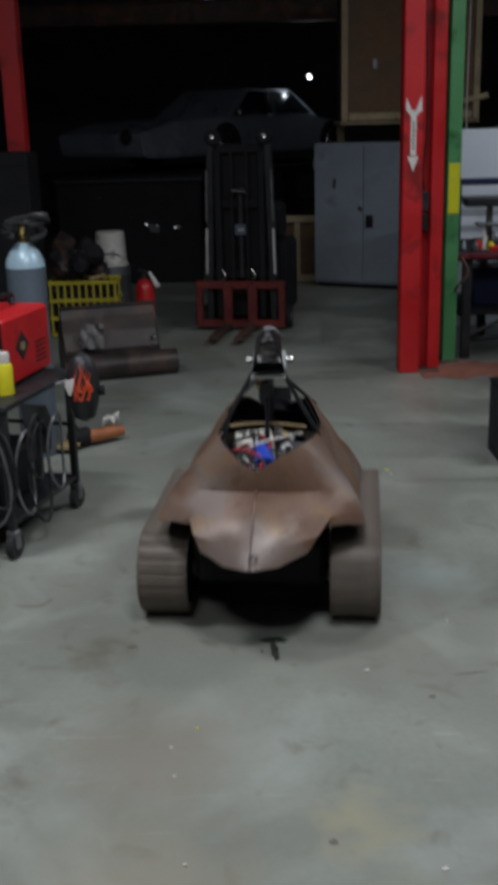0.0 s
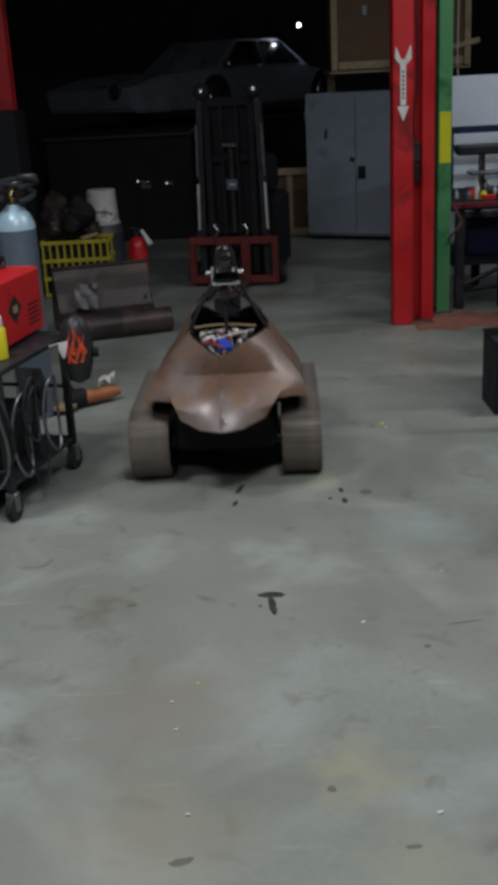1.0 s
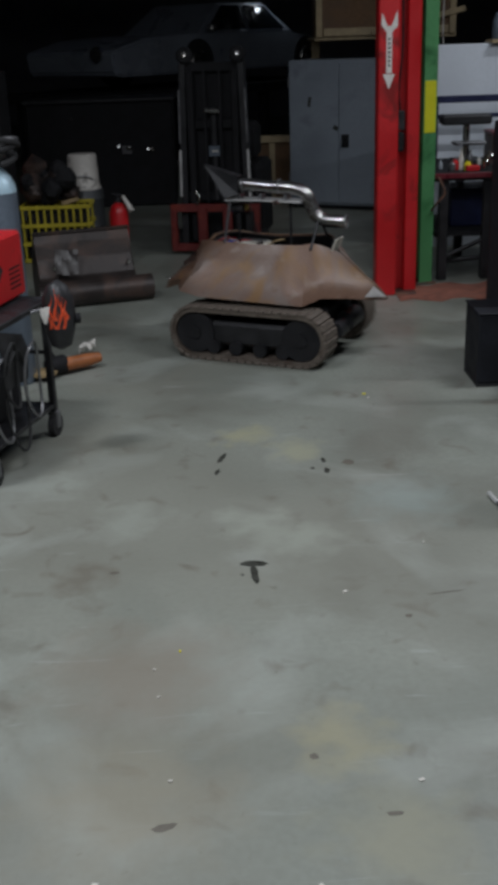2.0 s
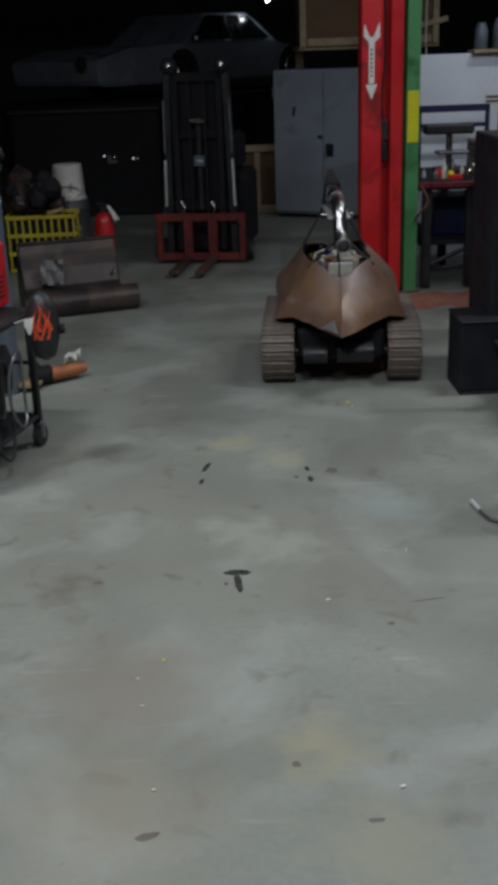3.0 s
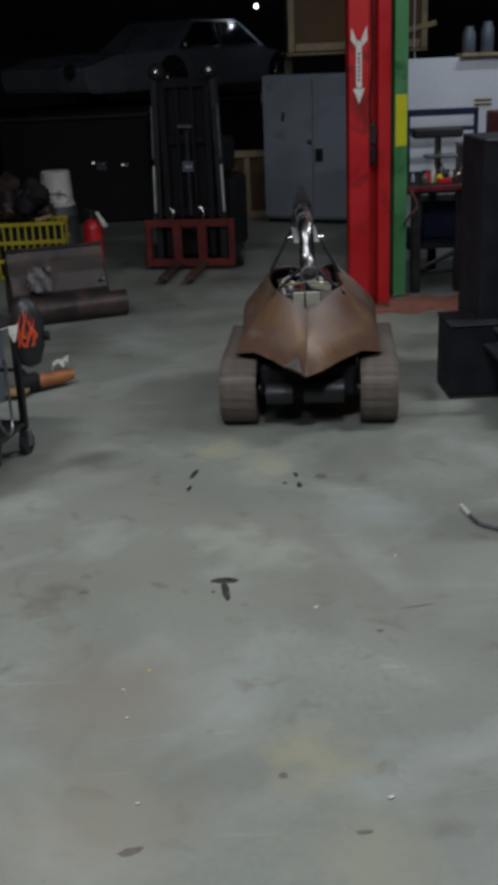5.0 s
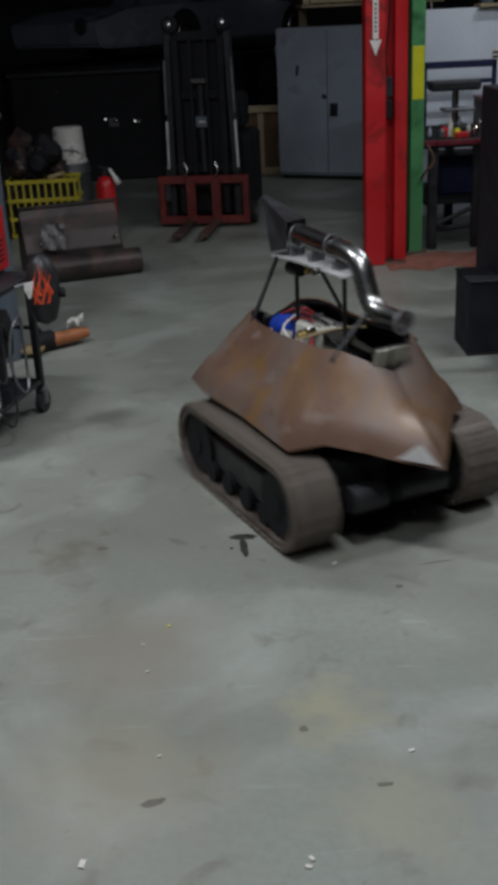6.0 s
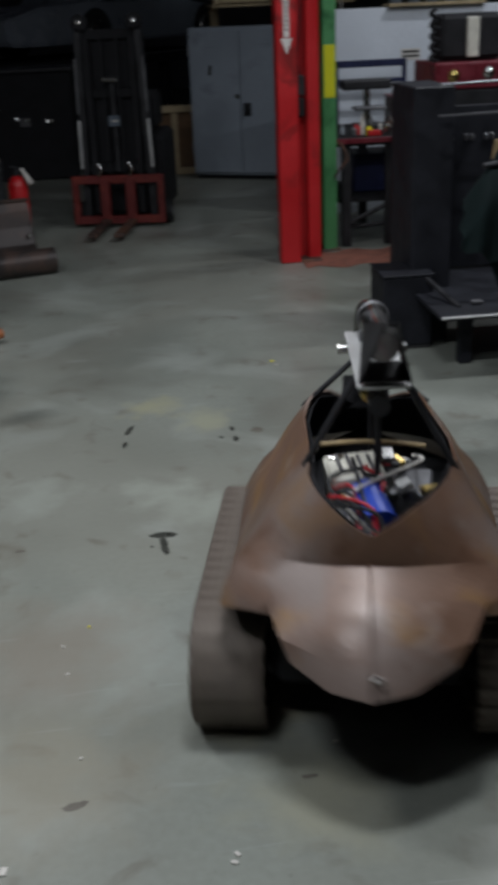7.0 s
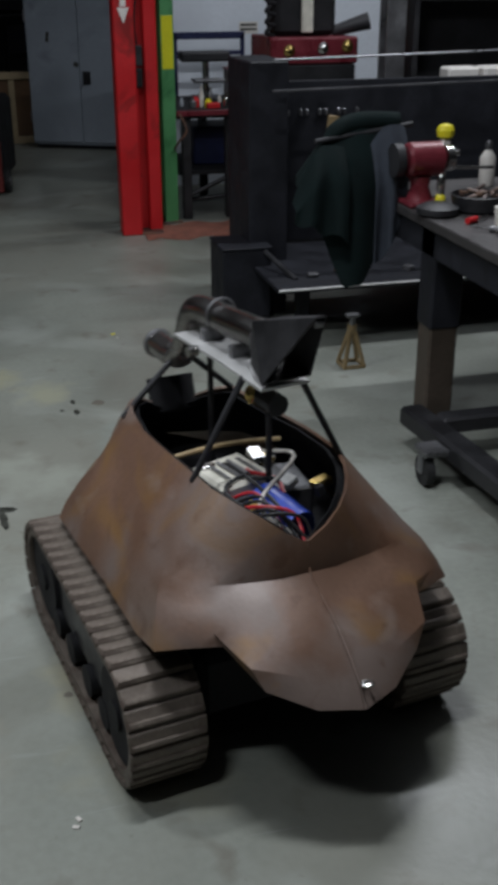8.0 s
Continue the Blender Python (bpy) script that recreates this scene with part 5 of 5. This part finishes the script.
def hanging(x0, x1, low, high, hems, y, fold, seed):
    """Cloth that rises over a peg and hangs in folds; hems are heights from one end to the other."""
    n, m = 26, 16
    ph = random.Random(seed).uniform(0, 6)
    g = []
    for j in range(m + 1):
        v = j / m
        row = []
        for i in range(n + 1):
            u = i / n
            top = low + (high - low) * math.sin(min(1, 1.7 * u) * math.pi / 2) - 0.05 * max(0, u - 0.8) * 5 * (u - 0.8)
            hem = np.interp(u, [q / (len(hems) - 1) for q in range(len(hems))], hems) + 0.012 * math.sin(13 * u + ph)
            z = top + (hem - top) * v
            wave = fold * (0.25 + 0.75 * v) * math.sin(11 * u + ph + 0.8 * v)
            row.append((x0 + (x1 - x0) * (u + 0.05 * (v - 0.5) * math.sin(3 * u + ph)), y - 0.07 * math.sin(min(1, 2.2 * v) * math.pi / 2) - wave, z))
        g.append(row)
    return g


part("body", sheet(hanging(-0.20, 0.20, 0.86, 1.075, (0.74, 0.68, 0.46, 0.47, 0.60, 0.74), 0.02, 0.022, 3), 0.006), CLOTH, coat, smooth=True)
part("sleeve", sheet(hanging(-0.24, -0.04, 0.80, 1.00, (0.74, 0.70, 0.66), -0.04, 0.016, 5), 0.006), CLOTH, coat, smooth=True)
part("lining", sheet(hanging(0.06, 0.185, 1.0, 1.065, (0.56, 0.62, 0.76), -0.045, 0.012, 8), 0.005), CLOTHGREY, coat, "grey lining", smooth=True)
part("back", sheet(hanging(-0.19, 0.21, 0.86, 1.075, (0.78, 0.62, 0.60, 0.72), 0.07, -0.015, 11), 0.006), CLOTH, coat, smooth=True)
part("shoulder", sweep(curve([(-0.19, 0.03, 0.87), (-0.06, 0.03, 1.03), (0.04, 0.03, 1.07), (0.19, 0.03, 1.065)], 5), [0.02] * 5 + [0.035] * 11, 10), CLOTH, coat, smooth=True)

# ---- small things and stains on the floor ----
clip = thing("hose_clip", "thin grey air hose end with bright fitting on the floor", "hose", pose(0, 0, 0))
part("hose", sweep(curve([(0.935, 3.44, 0.012), (0.95, 3.37, 0.012), (1.0, 3.32, 0.012), (1.04, 3.27, 0.012), (1.02, 3.24, 0.012)], 6), 0.007), GREYSTEEL, clip, smooth=True)
part("fitting", rod((0.925, 3.53, 0.011), (0.935, 3.44, 0.012), 0.009, 10), ALU, clip, "bright hose fitting", smooth=True)


def blot(px, py, rx, ry, rz=0, seed=0, material=OIL, label="dark oil stain on concrete"):
    """A thin uneven stain."""
    r = random.Random(seed)
    bm = bmesh.new()
    n = 16
    ring = [(rx * r.uniform(0.7, 1.15) * math.cos(k * math.tau / n), ry * r.uniform(0.7, 1.15) * math.sin(k * math.tau / n)) for k in range(n)]
    rim = [bm.verts.new((x, y, 0)) for x, y in ring]
    face = [bm.verts.new((x * 0.9, y * 0.9, 0.0005)) for x, y in ring]
    bm.faces.new(face)
    for k in range(n):
        bm.faces.new((rim[k - 1], rim[k], face[k], face[k - 1]))
    ob = part("floor_stain", bm, material)
    ob.matrix_basis = pose(px, py, 0.0006, 0, 0, rz)
    return tagged(ob, label, "stain", kind="structure")


STAIN = surface("brown_stain", (0.15, 0.135, 0.11), 0.6, 0, 0.3, 20, 0.1, 90)
for k, (x, y, rx, ry, rz) in enumerate(((0.035, 3.075, 0.045, 0.022, -3), (0.035, 3.0, 0.014, 0.075, 5), (-0.005, 3.0, 0.006, 0.008, 0), (-0.06, 4.02, 0.012, 0.06, -18),
                                        (-0.08, 3.87, 0.010, 0.035, -10), (0.35, 3.95, 0.010, 0.03, 5), (0.355, 3.84, 0.012, 0.03, 0), (0.30, 3.87, 0.010, 0.012, 0))):
    blot(x, y, rx, ry, rz, k)
for k, (x, y, rx, ry, rz) in enumerate(((0.45, 3.92, 0.028, 0.03, 0), (0.14, 2.07, 0.013, 0.012, 0), (-0.42, 3.05, 0.02, 0.010, 0), (-0.21, 1.85, 0.03, 0.012, 15), (0.30, 1.86, 0.02, 0.008, 0),
                                        (0.62, 2.83, 0.06, 0.004, 8), (0.48, 2.70, 0.012, 0.01, 0))):
    blot(x, y, rx, ry, rz, 30 + k, STAIN, "brown grime spot on concrete")
for k, (x, y, mt, r) in enumerate(((0.63, 4.77, YELLOW, 0.012), (0.31, 2.86, WHITEPLASTIC, 0.010), (-0.347, 1.683, WHITEPLASTIC, 0.014), (0.118, 1.655, WHITEPLASTIC, 0.009), (0.110, 1.634, WHITEPLASTIC, 0.009), (0.379, 1.965, WHITEPLASTIC, 0.009), (0.613, 3.173, WHITEPLASTIC, 0.006), (-0.194, 2.560, YELLOW, 0.006), (-0.262, 2.473, WHITEPLASTIC, 0.006), (-0.202, 2.003, WHITEPLASTIC, 0.006), (-0.245, 2.343, WHITEPLASTIC, 0.006), (0.642, 4.711, WHITEPLASTIC, 0.009))):
    chip = tagged(part("debris_chip", box((r * 1.6, r, 0.004), (x, y, 0.0022), (0, 0, 40 * k), 0.001), mt),
                  "tiny yellow paint chip on the floor" if mt is YELLOW else "tiny white chip on the floor", "chip", "chips on the floor")

# ---- gloom behind and above ----
# made-up dark block, covers the lower part of the far red column
lock = thing("dark_block", "added black block standing in the dark", "locker", pose(-1.85, 8.15, 0))
part("body", box((0.55, 0.45, 1.43), (0, 0, 0.73), bevel=0.01), MATTBLACK, lock)
part("door", box((0.50, 0.015, 1.28), (0, -0.233, 0.71), bevel=0.004), MATTBLACK, lock)
part("foot", box((0.50, 0.40, 0.015), (0, 0, 0.0075)), MATTBLACK, lock)
stor = thing("jar_shelf", "grey shelf with clear jars on top of a partition", "shelf", pose(2.45, 8.47, 1.52))
part("board", box((0.75, 0.22, 0.025), (0, 0, 0.0125)), PINE, stor)
for k in range(5):
    part("jar", lathe([(0.045, 0), (0.05, 0.01), (0.05, 0.14 + 0.03 * (k % 3)), (0.035, 0.17 + 0.03 * (k % 3)), (0.035, 0.19 + 0.03 * (k % 3))], 16, pose(-0.3 + 0.14 * k, 0, 0.026)), CYLGREY, stor, smooth=True)
truss = thing("roof_pipe", "dark pipe run hung under the ceiling", "pipe", pose(-1.5, 11.5, 3.05, 0, 0, 4))
part("pipe", rod((-4, 0, 0), (3.2, 0, 0.1), 0.04, 12), TAN, truss, smooth=True)
part("pipe", rod((-4, 0.3, 0.22), (3.2, 0.3, 0.3), 0.03, 12), GREYSTEEL, truss, smooth=True)
for x in (-3, 0, 3):
    part("hanger", rod((x, 0, 0.05), (x, 0, 1.94), 0.008), BLACKSTEEL, truss)
    part("hanger", rod((x, 0.3, 0.25), (x, 0.3, 1.94), 0.008), BLACKSTEEL, truss)


# ---- what moves ----
def motions():
    rows = [(0.0, 0.038, 3.609, 263.4), (0.5, 0.044, 4.007, 273.5), (1.0, -0.094, 4.544, 267.8), (1.1, -0.085, 4.68, 259), (1.2, -0.085, 4.79, 248.5),
            (1.3, -0.088, 4.885, 239), (1.5, -0.070, 5.121, 220), (1.7, 0.057, 5.563, 188.8), (2.25, 0.42, 5.72, 130), (2.8, 0.663, 5.479, 86),
            (3.0, 0.68, 5.48, 84), (3.5, 0.684, 5.49, 80.3), (4.0, 0.69, 5.50, 80.5), (4.2, 0.65, 5.50, 82.5), (5.3, 0.455, 4.51, 82.5), (5.5, 0.402, 4.20, 84.8),
            (5.6, 0.395, 4.05, 86.5), (5.8, 0.375, 3.73, 98), (6.0, 0.372, 3.423, 113.9), (6.1, 0.397, 3.30, 122.9), (6.3, 0.444, 3.026, 148.7), (6.4, 0.452, 2.955, 168),
            (6.5, 0.458, 2.88, 187), (6.6, 0.462, 2.785, 204), (6.8, 0.485, 2.56, 236), (7.0, 0.540, 2.349, 258), (7.2, 0.555, 2.25, 265.5), (7.5, 0.570, 2.164, 271),
            (8.0, 0.550, 2.144, 279.5)]
    walk(ROBOT, [(t, pose(x, y, 0, 0, 0, h)) for t, x, y, h in rows])
    # the treads run round with the way that each track makes over the floor
    total = 2 * (math.pi * RAD + 2 * LONG)
    ts, xs, ys, hs = (np.array(c) for c in zip(*rows))
    times = np.arange(121) / 15.0
    x, y, h = (np.interp(times, ts, c) for c in (xs, ys, np.radians(hs)))
    ahead = np.diff(x) * np.cos((h[1:] + h[:-1]) / 2) + np.diff(y) * np.sin((h[1:] + h[:-1]) / 2)
    for track in (o for o in ROBOT.children if o.name.startswith("track")):
        side = 1 if track.matrix_basis.translation.y > 0 else -1
        run = np.concatenate([[0], np.cumsum(ahead - side * BELT * np.diff(h))])
        treads = [o for o in track.children if o.name.startswith("tread")]
        for k, o in enumerate(treads):
            spots = [loop_point(total * (k + 0.5) / len(treads) + r, RAD - 0.008) for r in run]
            walk(o, [(t, Matrix.Translation(p) @ pose(0, 0, 0, 0, 90 - a, 0)) for t, (p, a) in zip(times, spots)])


motions()
